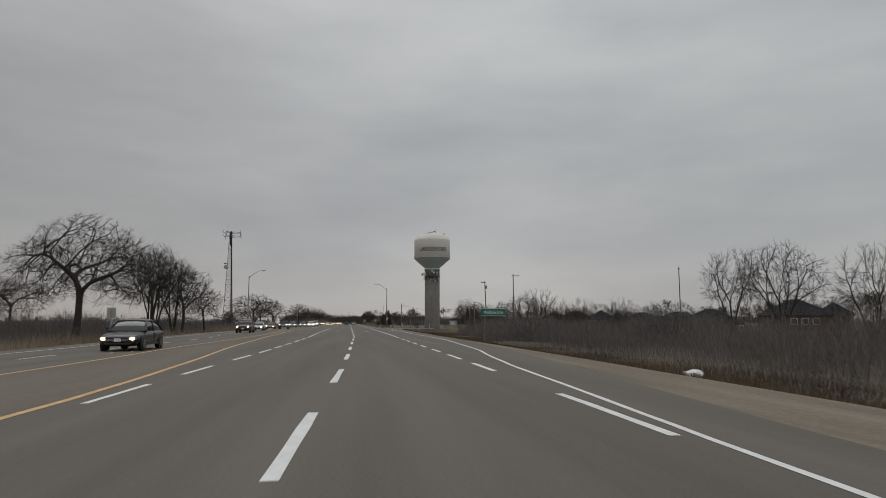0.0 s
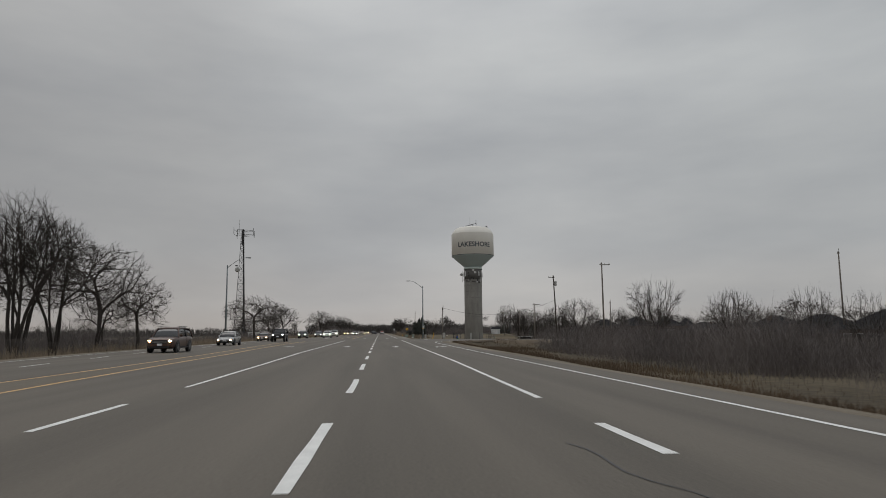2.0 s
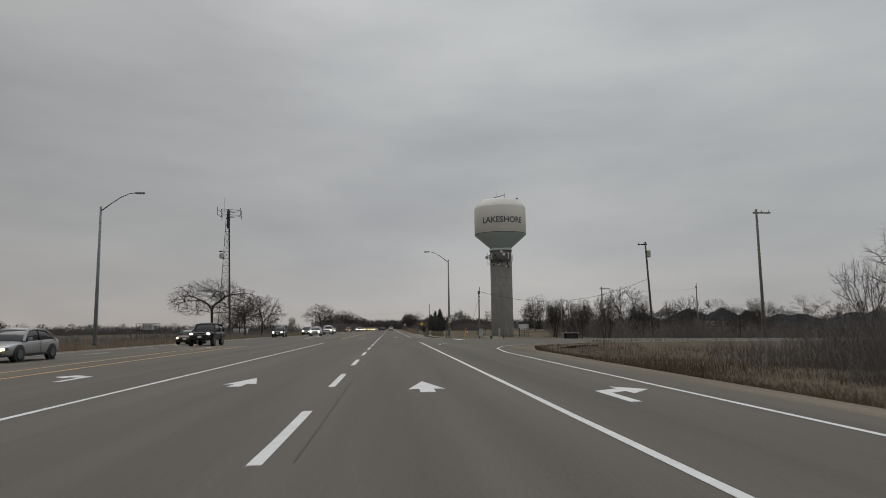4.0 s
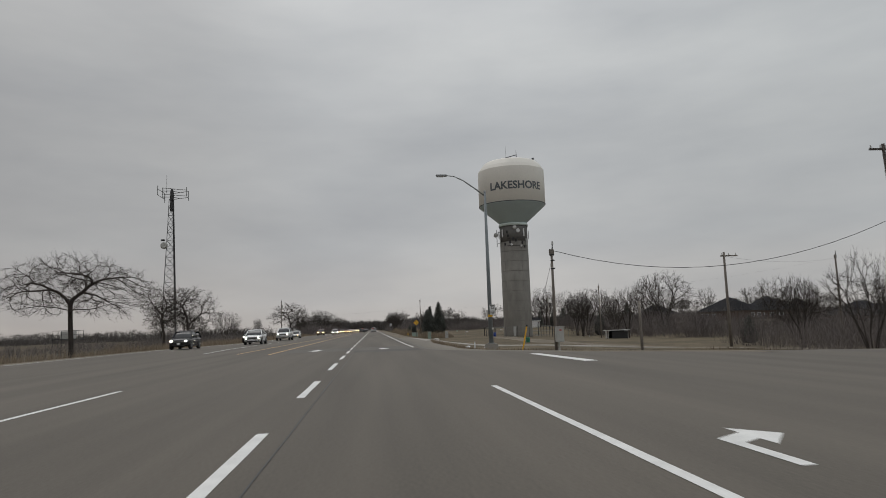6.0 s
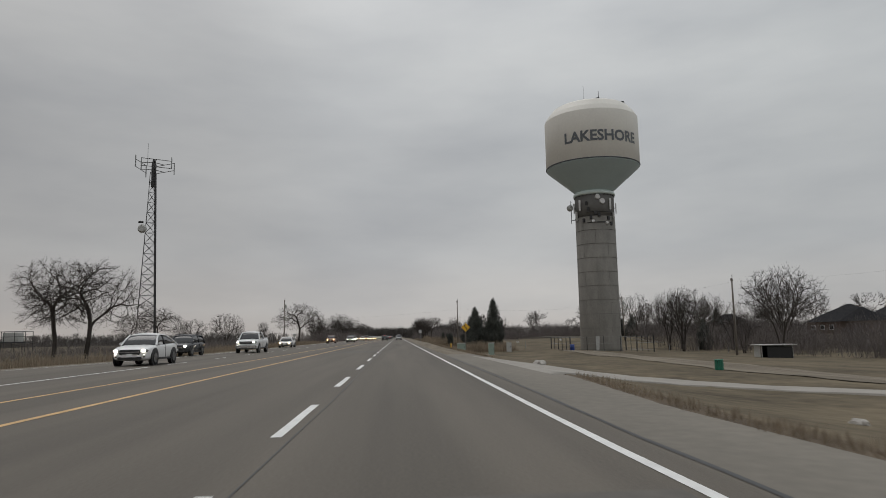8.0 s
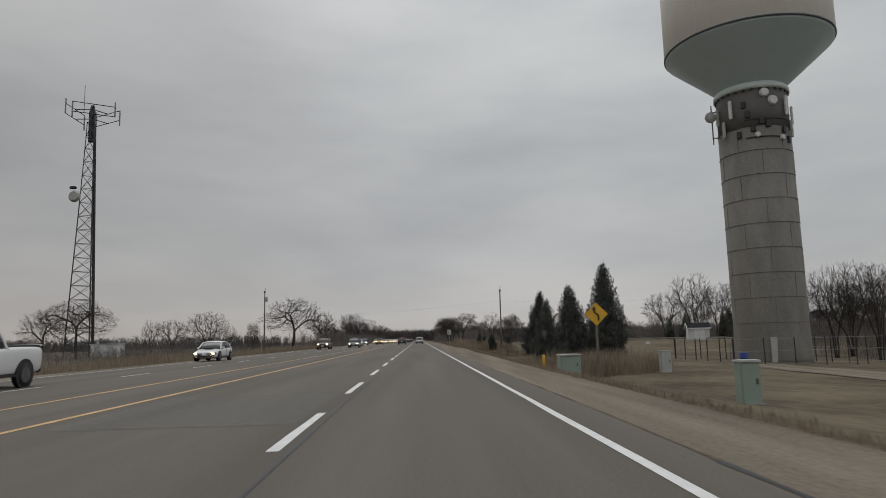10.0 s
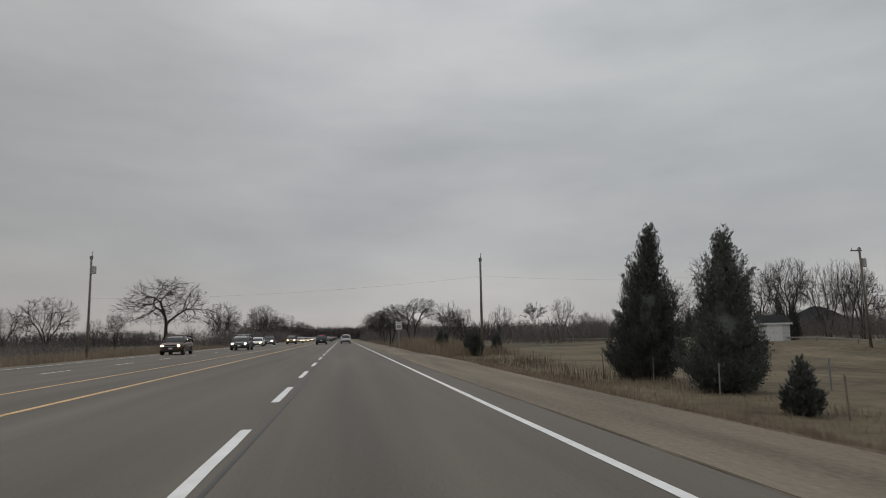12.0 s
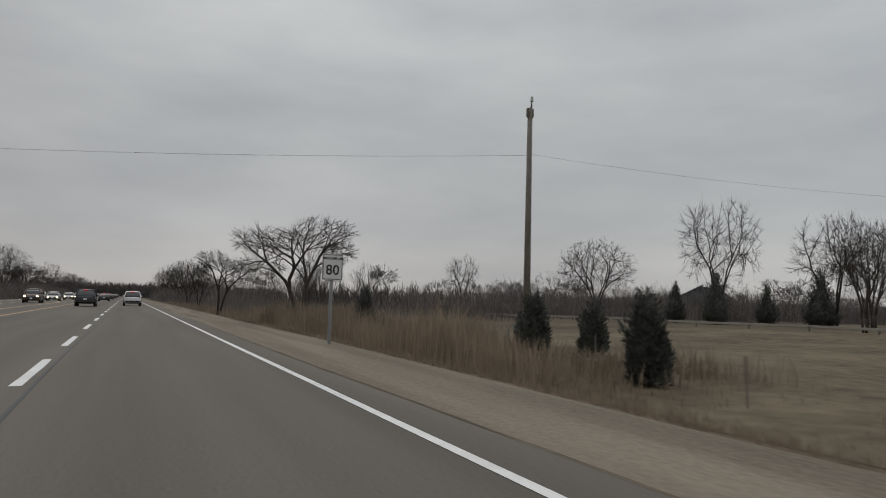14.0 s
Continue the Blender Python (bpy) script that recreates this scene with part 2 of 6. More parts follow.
def text_mesh(body, size, bold=0.012):
    """The built-in font's outline of a word, as lists of points and faces, in its own plane."""
    cu = bpy.data.curves.new("lettering", "FONT")
    cu.offset = bold * size
    cu.body, cu.size, cu.align_x, cu.align_y, cu.resolution_u = body, size, "CENTER", "CENTER", 3
    ob = bpy.data.objects.new("lettering", cu)
    scene.collection.objects.link(ob)
    dg = bpy.context.evaluated_depsgraph_get()
    me = bpy.data.meshes.new_from_object(ob.evaluated_get(dg))
    vs, fs = [tuple(v.co) for v in me.vertices], [tuple(p.vertices) for p in me.polygons]
    bpy.data.objects.remove(ob)
    bpy.data.curves.remove(cu)
    bpy.data.meshes.remove(me)
    return vs, fs


def interp(y, table):
    return float(np.interp(y, [a for a, _ in table], [b for _, b in table]))


# ---------------------------------------------------------------- plan of the road (x by y)
SHIFT = [(-60, -2.6), (-20, -1.75), (0, -1.2), (8, -0.95), (18, -0.62), (27, -0.45), (40, -0.28), (50, -0.14), (58, 0), (900, 0)]
LEFT_EDGE = [(-60, -16.5), (0, -16.5), (40, -17.4), (90, -20.4), (150, -21), (196, -20.6), (218, -17.4), (260, -16.8), (900, -16.8)]
ASPHALT_R = [(-60, 2.2), (0, 2.6), (7, 3.0), (20, 4.2), (30, 5.0), (48, 5.6), (85, 5.8), (122, 6.0), (126, 6.5), (129, 7.6), (132, 9.8), (134.5, 13.0), (150.8, 13.0), (155.0, 9.6), (157.5, 7.5), (160, 5.9), (163, 4.2), (166, 3.05), (168.5, 2.66), (180, 2.64), (186, 2.74), (192, 2.85), (900, 2.85)]
GRAVEL_R = [(-60, 4.6), (0, 5.2), (9, 5.4), (17, 5.6), (22, 5.75), (30, 5.85), (50, 6.05), (66, 6.1), (72, 6.4), (90, 6.5), (120, 7.1), (125, 8.0), (128, 9.2), (131, 11.4), (133.3, 14.0), (151.8, 14.0), (155.8, 10.3), (158, 8.3), (160, 6.9), (162, 5.8), (164.5, 4.95), (167, 4.45), (172, 4.45), (177, 4.35), (182, 4.3), (186, 4.55), (190, 4.85), (203, 4.75), (240, 4.6), (252, 4.7), (264, 4.85), (276, 4.95), (284, 5.1), (292, 5.45), (302, 5.35), (311, 5.0), (318, 5.15), (326, 5.3), (900, 5.4)]
LINE_C = [(y, -1.8 + d) for y, d in SHIFT]
LINE_R = [(-60, 0.4), (0, 1.2), (10, 1.42), (26, 1.6), (45, 1.7), (58, 1.8), (72, 1.98), (143, 2.05)]
LINE_EDGE_1 = [(-60, 0.3), (0, 1.25), (6.8, 1.62), (12.8, 2.05), (19, 2.45), (25, 3.0), (30, 3.6), (41, 4.25), (48, 4.65), (85, 4.8), (118, 5.1), (124, 5.6), (128, 6.7), (131, 8.6), (133.5, 11.5)]
LINE_EDGE_2 = [(169, 2.25), (180, 2.1), (900, 2.1)]
LINE_L = [(-60, -8.0), (0, -6.45), (15, -6.3), (21, -6.2), (30, -5.95), (40, -5.86), (50, -5.77), (60, -5.72), (72, -5.9), (85, -6.15), (150, -6.4)]
YEL_IN_1 = [(-60, -8.2), (0, -6.8), (12, -6.8), (17, -7.0), (20, -7.2), (25, -7.5), (35, -8.3), (42, -8.7), (50, -9.05), (61, -9.6), (72, -10.0), (84, -10.3), (96, -10.9), (115, -11.5), (140, -11.7)]
YEL_OUT_1 = [(-60, -11.5), (18, -10.8), (27, -10.9), (37, -11.3), (56, -11.3), (69, -11.3), (85, -11.7), (100, -12.5), (126, -13.6), (140, -13.8)]


def side_axis(x):
    """Middle line of the side road, which meets the highway askew."""
    return 143.2 - 0.37 * (min(x, 34) - 13) - 0.24 * max(0, x - 34)


def ground_z(x, y):
    """Height of the land: the road bed, shallow ditches, and fields that lie a little lower."""
    le, ri = interp(y, LEFT_EDGE) - 1.2, interp(y, GRAVEL_R)
    n = 0.12 * noise.noise(Vector((x * 0.09, y * 0.09, 3.0))) + 0.05 * noise.noise(Vector((x * 0.4, y * 0.4, 7.0)))
    if x > ri:
        d = x - ri
        north = min(1.0, max(0.0, (y - 300) / 25))
        side = max(0.0, min(1.0, 1.9 - abs(y - side_axis(x)) / 8.0))
        field = -(0.85 + 0.042 * min(max(0.0, x - 15), 35)) * (1 - north) - (0.5 - 0.4 * min(1.0, max(0.0, (x - 30) / 14))) * north
        z = field * min(1.0, d / 6.0) - 0.35 * math.exp(-((d - 3.2) / 1.6) ** 2) * (1 - side) * (0.15 if 168 < y < 240 else 1.0) - 0.03
        return z * (1 - 0.9 * side) - 0.12 * side + n * min(1.0, d / 2)
    if x < le:
        d = le - x
        return -0.45 * min(1.0, d / 5.0) - 0.25 * math.exp(-((d - 3.5) / 1.8) ** 2) - 0.03 + n * min(1.0, d / 2)
    return -0.06


# ---------------------------------------------------------------- ground, road and markings
def make_ground():
    xs = sorted({*[-3500, -1800, -900, -500, -300, -200, -140, -100, -80, -65, -55], *np.arange(-48, -14, 1.5).tolist(), -8, -2, *np.arange(3, 22, 0.8).tolist(), *np.arange(22, 62, 3.0).tolist(), 70, 85, 100, 130, 170, 230, 320, 500, 900, 1800, 3500})
    ys = sorted({*[-1500, -600, -250, -120], *np.arange(-60, 430, 3.0).tolist(), 440, 470, 520, 600, 720, 900, 1300, 2000, 4500})
    verts = [(x, y, ground_z(x, y)) for y in ys for x in xs]
    w = len(xs)
    faces = [(j * w + i, j * w + i + 1, (j + 1) * w + i + 1, (j + 1) * w + i) for j in range(len(ys) - 1) for i in range(w - 1)]
    tagged(link("ground", verts, faces, M_GROUND, smooth=True), "flat winter land of dead brown grass and bare soil", "ground", kind="structure")


def strip(name, left, right, y0, y1, z, material, label, category, step=3.0, parent=None, thick=0.0):
    """A band of surface between two lines of the plan."""
    n = max(2, int(round((y1 - y0) / step)) + 1)
    ys = np.linspace(y0, y1, n)
    at = lambda tab, y: interp(y, tab) if hasattr(tab, "__len__") else tab
    cols = 5
    verts, faces = [], []
    for y in ys:
        a, b = at(left, y), at(right, y)
        verts += [(a + (b - a) * k / (cols - 1), y, z) for k in range(cols)]
    for j in range(n - 1):
        faces += [(j * cols + k, j * cols + k + 1, (j + 1) * cols + k + 1, (j + 1) * cols + k) for k in range(cols - 1)]
    ob = link(name, verts, faces, material, parent)
    return tagged(ob, label, category, kind="structure") if not parent else ob


make_ground()
road = strip("road", LEFT_EDGE, ASPHALT_R, -60, 900, 0.0, M_ASPHALT, "worn grey asphalt carriageway with painted lanes and sealed cracks", "road", 1.5)
strip("shoulder_right", ASPHALT_R, GRAVEL_R, -60, 900, -0.012, M_GRAVEL, "pale compacted gravel shoulder beside the asphalt", "shoulder", 1.5)
strip("shoulder_left", [(y, x - 1.2) for y, x in LEFT_EDGE], LEFT_EDGE, -60, 900, -0.012, M_GRAVEL, "narrow gravel shoulder along the far lanes", "shoulder")


def side_road():
    verts, faces = [], []
    for i in range(41):
        x = 13.0 + i * 5.0
        c, z = side_axis(x), 0.0 if i == 0 else -0.004 * min(x - 13.0, 50)
        hw = 8.65 - 3.4 * min(1.0, (x - 13.0) / 18)
        verts += [(x, c + o * hw, z) for o in (-1, -0.5, 0, 0.5, 1)]
    for i in range(40):
        faces += [(5 * i + k, 5 * i + 5 + k, 5 * i + 6 + k, 5 * i + 1 + k) for k in range(4)]
    tagged(link("side_road", verts, faces, M_ASPHALT), "grey asphalt side road meeting the highway", "road", kind="structure")


side_road()


def side_shoulder(s):
    verts, faces = [], []
    for i in range(41):
        x = 13.0 + i * 5.0
        c, z = side_axis(x), 0.0 if i == 0 else -0.004 * min(x - 13.0, 50)
        hw = 8.65 - 3.4 * min(1.0, (x - 13.0) / 18)
        verts += [(x, c + s * (hw - 0.02), z - 0.006), (x, c + s * (hw + 0.8), z - 0.03), (x, c + s * (hw + 3.4), z - 0.75)]
    for i in range(40):
        faces += [(3 * i + k, 3 * i + 3 + k, 3 * i + 4 + k, 3 * i + 1 + k) for k in range(2)]
    tagged(link("shoulder_side", verts, faces, M_SOIL, smooth=True), "brown earth shoulder of the side road", "shoulder", kind="structure")


side_shoulder(-1)
side_shoulder(1)
MARK_Z = 0.005


def stripe(name, table, y0, y1, width, material, label, step=2.0, wobble=0.02):
    """One painted line or dash, with a slightly worn edge."""
    n = max(2, int(math.ceil((y1 - y0) / step)) + 1)
    verts, faces = [], []
    for y in np.linspace(y0, y1, n):
        x = interp(y, table)
        a, b = (noise.noise(Vector((x, y * 0.7, k))) * wobble for k in (0.0, 5.0))
        verts += [(x - width / 2 + a, y, MARK_Z), (x + width / 2 + b, y, MARK_Z)]
    faces = [(2 * i, 2 * i + 1, 2 * i + 3, 2 * i + 2) for i in range(n - 1)]
    ob = link(name, verts, faces, material, road)
    if label:
        ob["label"] = label
    return ob


DASH_ENDS = [(0, 9.7), (1, 18.5), (2, 27.4), (4, 43.8), (5, 52.1), (8, 78.2), (9, 87.6), (15, 137.9), (16, 146.4), (17, 155.2), (18, 162.7), (19, 169.9), (20, 176.8), (21, 184.1), (22, 192.8), (23, 201.8), (24, 210.9), (29, 252.5), (30, 261.7), (33, 285.9), (34, 294.5), (35, 303.5), (36, 312.4), (37, 320.8), (38, 328.6), (80, 696.0)]
for i in range(-6, 80):
    e = interp(i, DASH_ENDS) if i >= 0 else 9.7 + 8.8 * i
    stripe("lane_dash", LINE_C, e - 4.1, e, 0.15, M_WHITE_LINE, "")
for a, b in ((-31, -27.5), (-23, -19.5), (-15, -11.5), (-7, -3), (2.0, 6.0), (11.4, 14.8), (17.4, 20.8), (23.7, 27.3), (29.4, 33.3), (34.9, 38.3), (40.1, 43.5), (45.9, 49.3), (51.9, 55.3)):
    stripe("lane_dash", LINE_L, a, b, 0.13, M_WHITE_LINE, "")
stripe("lane_line", LINE_L, 59, 146, 0.13, M_WHITE_LINE, "solid white turn lane line")
for a, b in ((-24, -20), (-16, -12), (-6, -2), (7.1, 11.5), (17.1, 20.5), (22.8, 26.0), (28.5, 31.5), (34, 36.5), (38.6, 41.8), (44.2, 46.7), (49.2, 51.5)):
    stripe("lane_dash", LINE_R, a, b, 0.15, M_WHITE_LINE, "")
stripe("lane_line", LINE_R, 55, 143, 0.125, M_WHITE_LINE, "solid white turn lane line")
stripe("edge_line", LINE_EDGE_1, -60, 133.5, 0.105, M_WHITE_LINE, "white edge line", 1.0)
stripe("edge_line", LINE_EDGE_2, 172.5, 900, 0.125, M_WHITE_LINE, "white edge line", 3.0)
stripe("yellow_line", YEL_IN_1, -60, 140, 0.15, M_YELLOW_LINE, "worn yellow centre line")
stripe("yellow_line", YEL_OUT_1, -60, 140, 0.13, M_YELLOW_LINE, "worn yellow centre line")
stripe("yellow_line", [(169, -6.35), (900, -6.35)], 169, 900, 0.15, M_YELLOW_LINE, "worn yellow centre line", 4.0)
stripe("yellow_line", [(169, -8.75), (900, -8.75)], 172, 900, 0.13, M_YELLOW_LINE, "worn yellow centre line", 4.0)
stripe("edge_line", [(y, x + 0.55) for y, x in LEFT_EDGE], -60, 900, 0.11, M_WHITE_LINE, "faded white edge line", 4.0)
stripe("stop_line", [(168, -11.2), (186, -12.3)], 176, 205, 0.14, M_WHITE_LINE, "white lane line")
for k in range(70):
    y = -55 + k * 9.0 if k < 22 else 208 + (k - 22) * 9.0
    if y < 140:
        stripe("lane_dash", [(-60, -14.0), (25, -13.9), (60, -14.3), (90, -17.5), (150, -17.7)], y, y + 3.2, 0.11, M_WHITE_LINE, "")
    elif y > 200:
        stripe("lane_dash", [(200, -12.4), (900, -12.4)], y, y + 3.2, 0.11, M_WHITE_LINE, "")
# sealed joint beside the lane line, and an older crack
for y0, y1, wide in ((168, 214, 0.025), (214, 690, 0.05)):
    stripe("sealed_joint", [(y, -1.58 + 0.04 * math.sin(y * 0.21)) for y in np.arange(164, 700, 4.0)], y0, y1, wide, M_SEAL, "black sealed joint", 2.0, 0.012)
stripe("sealed_joint", [(160, 5.9), (163, 4.2), (166, 3.05), (168.5, 2.66), (180, 2.64), (186, 2.74), (225, 2.83)], 163, 222, 0.08, M_SEAL, "dark sealed joint along the paved apron", 1.0, 0.03)
stripe("sealed_crack", [(y, 0.6 + 0.22 * math.sin(y * 1.1) + 0.12 * math.sin(y * 2.7) + (y - 36) * 0.035) for y in np.arange(34, 52, 0.5)], 35, 50, 0.03, M_SEAL, "wandering crack", 0.4, 0.012)
stripe("sealed_joint", [(90, -1.45), (165, -1.45)], 92, 165, 0.02, M_SEAL, "", 2.0, 0.012)


def flat_shape(name, pts, material, parent=road, z=MARK_Z, label=""):
    ob = link(name, [(x, y, z) for x, y in pts], [tuple(range(len(pts)))], material, parent)
    if label:
        ob["label"] = label
    return ob


def arrow(x, y, s=1.0, turn=0):
    """A painted lane arrow: straight on, or bent to one side."""
    if not turn:
        pts = [(-0.15, 0), (0.15, 0), (0.15, 0.72), (0.38, 0.62), (0, 2.65), (-0.38, 0.62), (-0.15, 0.72)]
    else:
        pts = [(-0.1, 0), (0.1, 0), (0.1, 1.5), (0.45, 1.75), (0.45, 1.3), (1.0, 2.05), (0.45, 2.75), (0.45, 2.3), (-0.1, 1.9)]
        pts = [(turn * a, b) for a, b in pts][:: turn]
    flat_shape("lane_arrow", [(x + a * s, y + b * s) for a, b in pts], M_WHITE_LINE, label="white painted lane arrow")


arrow(0.2, 98.6), arrow(-4.0, 100.8), arrow(-9.0, 103.4, 1.0, -1), arrow(3.45, 96.2, 1.0, 1), arrow(3.15, 134.5, 0.72, 1)
arrow(0.22, 170.85, 1.0), arrow(-4.0, 171.4, 1.25)
flat_shape("stop_bar", [(6.25, 150.0), (6.7, 150.0), (6.42, 156.6), (6.0, 156.6)], M_WHITE_LINE, label="white stop bar of the side road")
flat_shape("road_patch", [(-1.5, 166.5), (2.4, 166.2), (2.3, 170.0), (-1.5, 170.0)], M_ASPHALT_DARK, z=0.003)
flat_shape("road_patch", [(-6.1, 170), (2.0, 170), (2.0, 176.5), (-6.1, 176.5)], M_PATCH, z=0.003)
flat_shape("road_patch", [(-5.9, 226), (-2.0, 226), (-2.0, 232), (-5.9, 232)], M_PATCH, z=0.003)
stripe("sealed_joint", [(y, 2.84 + 0.05 * math.sin(y * 0.17)) for y in np.arange(220, 420, 4.0)], 222, 416, 0.035, M_SOIL, "dark ragged joint at the asphalt edge", 1.0, 0.05)

strip("median_dust", [(y, x + 0.12) for y, x in YEL_OUT_1], [(y, x - 0.12) for y, x in YEL_IN_1], -60, 139, 0.0025, M_DUST, "", "", parent=road)
strip("apron", [(y, x + 0.02) for y, x in ASPHALT_R], GRAVEL_R, 158, 216, -0.006, M_APRON, "pale paved apron where a drive leaves the road", "apron", 1.5)

# verges: a rough soil lip along the gravel, the mown lawn and the concrete drives by the tower


DRIVE_FAR = [(4.2, 212), (5.0, 205.5), (7.8, 203.8), (10.2, 202.8), (12.0, 199.6), (13.6, 195.4), (16.5, 191.8), (20, 190.2), (26, 189)]
DRIVE_NEAR = [(4.5, 191.4), (5.1, 192.6), (7.8, 196.0), (10.4, 197.3), (11.6, 196.4), (13.0, 193.4), (15.6, 189.2), (19, 186.4), (26, 184)]


def on_drive(x, y):
    """Whether a place lies on the concrete drive."""
    ring, inside = DRIVE_FAR + DRIVE_NEAR[::-1], False
    for (x0, y0), (x1, y1) in zip(ring, ring[1:] + ring[:1]):
        if (y0 > y) != (y1 > y) and x < x0 + (y - y0) / (y1 - y0) * (x1 - x0):
            inside = not inside
    return inside


def draped(name, left, right, y0, y1, lift, material, label, category, nx=10, step=1.5):
    """A sheet laid over the land between two lines of the plan."""
    ys = np.arange(y0, y1 + 0.01, step)
    verts, faces, c = [], [], nx + 1
    for y in ys:
        a, b = (interp(y, t) if hasattr(t, "__len__") else t for t in (left, right))
        a, b = a + 0.15 * noise.noise(Vector((y * 0.5, 1, 0))), b + 0.15 * noise.noise(Vector((y * 0.5, 9, 0)))
        for k in range(c):
            x = a + (b - a) * k / nx
            verts.append((x, y, ground_z(x, y) + lift - (0.14 if on_drive(x, y) else 0.0)))
    for j in range(len(ys) - 1):
        faces += [(j * c + k, j * c + k + 1, (j + 1) * c + k + 1, (j + 1) * c + k) for k in range(nx)]
    return tagged(link(name, verts, faces, material, smooth=True), label, category, kind="structure")


draped("soil_lip", [(y, x - 0.1) for y, x in GRAVEL_R], [(y, x + 0.75) for y, x in GRAVEL_R], -20, 139, 0.025, M_SOIL, "dark soil and turf lip along the gravel", "verge", 4)
draped("soil_lip", [(y, x - 0.15) for y, x in GRAVEL_R], [(y, x + 0.9) for y, x in GRAVEL_R], 158, 193.2, 0.035, M_SOIL, "brown soil and turf lip along the paved apron", "verge", 5, 0.8)
draped("soil_lip", [(y, x - 0.1) for y, x in GRAVEL_R], [(y, x + 0.6) for y, x in GRAVEL_R], 192, 420, 0.025, M_SOIL, "dark soil and turf lip along the gravel", "verge", 4)
draped("lawn", [(y, x + 0.5) for y, x in GRAVEL_R], 75.0, 162, 345, 0.03, M_LAWN, "dead yellow-brown lawn round the water tower", "lawn", 46, 2.0)



def path_sheet(name, pts, width, material, label, category, lift=0.06):
    """A path of even width through points of the plan, laid on the land."""
    verts, faces = [], []
    line = []
    for (x0, y0), (x1, y1) in zip(pts, pts[1:]):
        n = max(2, int(math.hypot(x1 - x0, y1 - y0) / 1.5))
        line += [(x0 + (x1 - x0) * i / n, y0 + (y1 - y0) * i / n) for i in range(n)]
    line.append(pts[-1])
    for i, (x, y) in enumerate(line):
        a, b = line[max(0, i - 1)], line[min(len(line) - 1, i + 1)]
        d = Vector((b[0] - a[0], b[1] - a[1])).normalized()
        for s in (-0.5, 0, 0.5):
            px, py = x - d.y * width * s, y + d.x * width * s
            verts.append((px, py, ground_z(px, py) + lift))
    for i in range(len(line) - 1):
        faces += [(3 * i + k, 3 * i + 3 + k, 3 * i + 4 + k, 3 * i + 1 + k) for k in range(2)]
    tagged(link(name, verts, faces, material), label, category, kind="structure")




def between(name, far_side, near_side, material, label, category, lift=0.06, n=6):
    """A surface between two edges of the plan, laid on the land."""
    verts, faces = [], []
    rows = []
    for i in range(len(far_side) - 1):
        rows += [(Vector(far_side[i]).lerp(Vector(far_side[i + 1]), k / 6), Vector(near_side[i]).lerp(Vector(near_side[i + 1]), k / 6)) for k in range(6)]
    rows.append((Vector(far_side[-1]), Vector(near_side[-1])))
    for p, q in rows:
        for k in range(n + 1):
            v = p.lerp(q, k / n)
            verts.append((v.x, v.y, ground_z(v.x, v.y) + lift))
    c = n + 1
    for j in range(len(rows) - 1):
        faces += [(j * c + k, (j + 1) * c + k, (j + 1) * c + k + 1, j * c + k + 1) for k in range(n)]
    m = len(verts)
    verts += [(verts[j * c + k][0], verts[j * c + k][1], verts[j * c + k][2] - 0.3) for j in range(len(rows)) for k in (0, n)]
    for j in range(len(rows) - 1):
        faces += [(j * c, m + 2 * j, m + 2 * j + 2, (j + 1) * c), (j * c + n, (j + 1) * c + n, m + 2 * j + 3, m + 2 * j + 1)]
    tagged(link(name, verts, faces, material, smooth=True), label, category, kind="structure")


between("drive", DRIVE_FAR, DRIVE_NEAR, M_CONCRETE, "pale concrete drive flaring out to the road", "drive", 0.055, 12)
path_sheet("gravel_track", [(25, 266), (22.8, 242), (22.2, 226), (21, 210), (20.8, 198), (23, 190), (34, 183), (50, 180)], 5.0, M_GRAVEL, "grey gravel track from the water tower", "path", 0.065)

# ---------------------------------------------------------------- bare trees


def crown_points(rng, blobs):
    """Points that the twigs reach for, thicker towards the outside of each lobe."""
    pts = []
    for cx, cy, cz, rx, ry, rz, n in blobs:
        for _ in range(n):
            d = Vector((rng.gauss(0, 1), rng.gauss(0, 1), rng.gauss(0, 1))).normalized() * rng.random() ** 0.3
            pts.append((cx + d.x * rx, cy + d.y * ry, cz + d.z * rz))
    return np.array(pts)


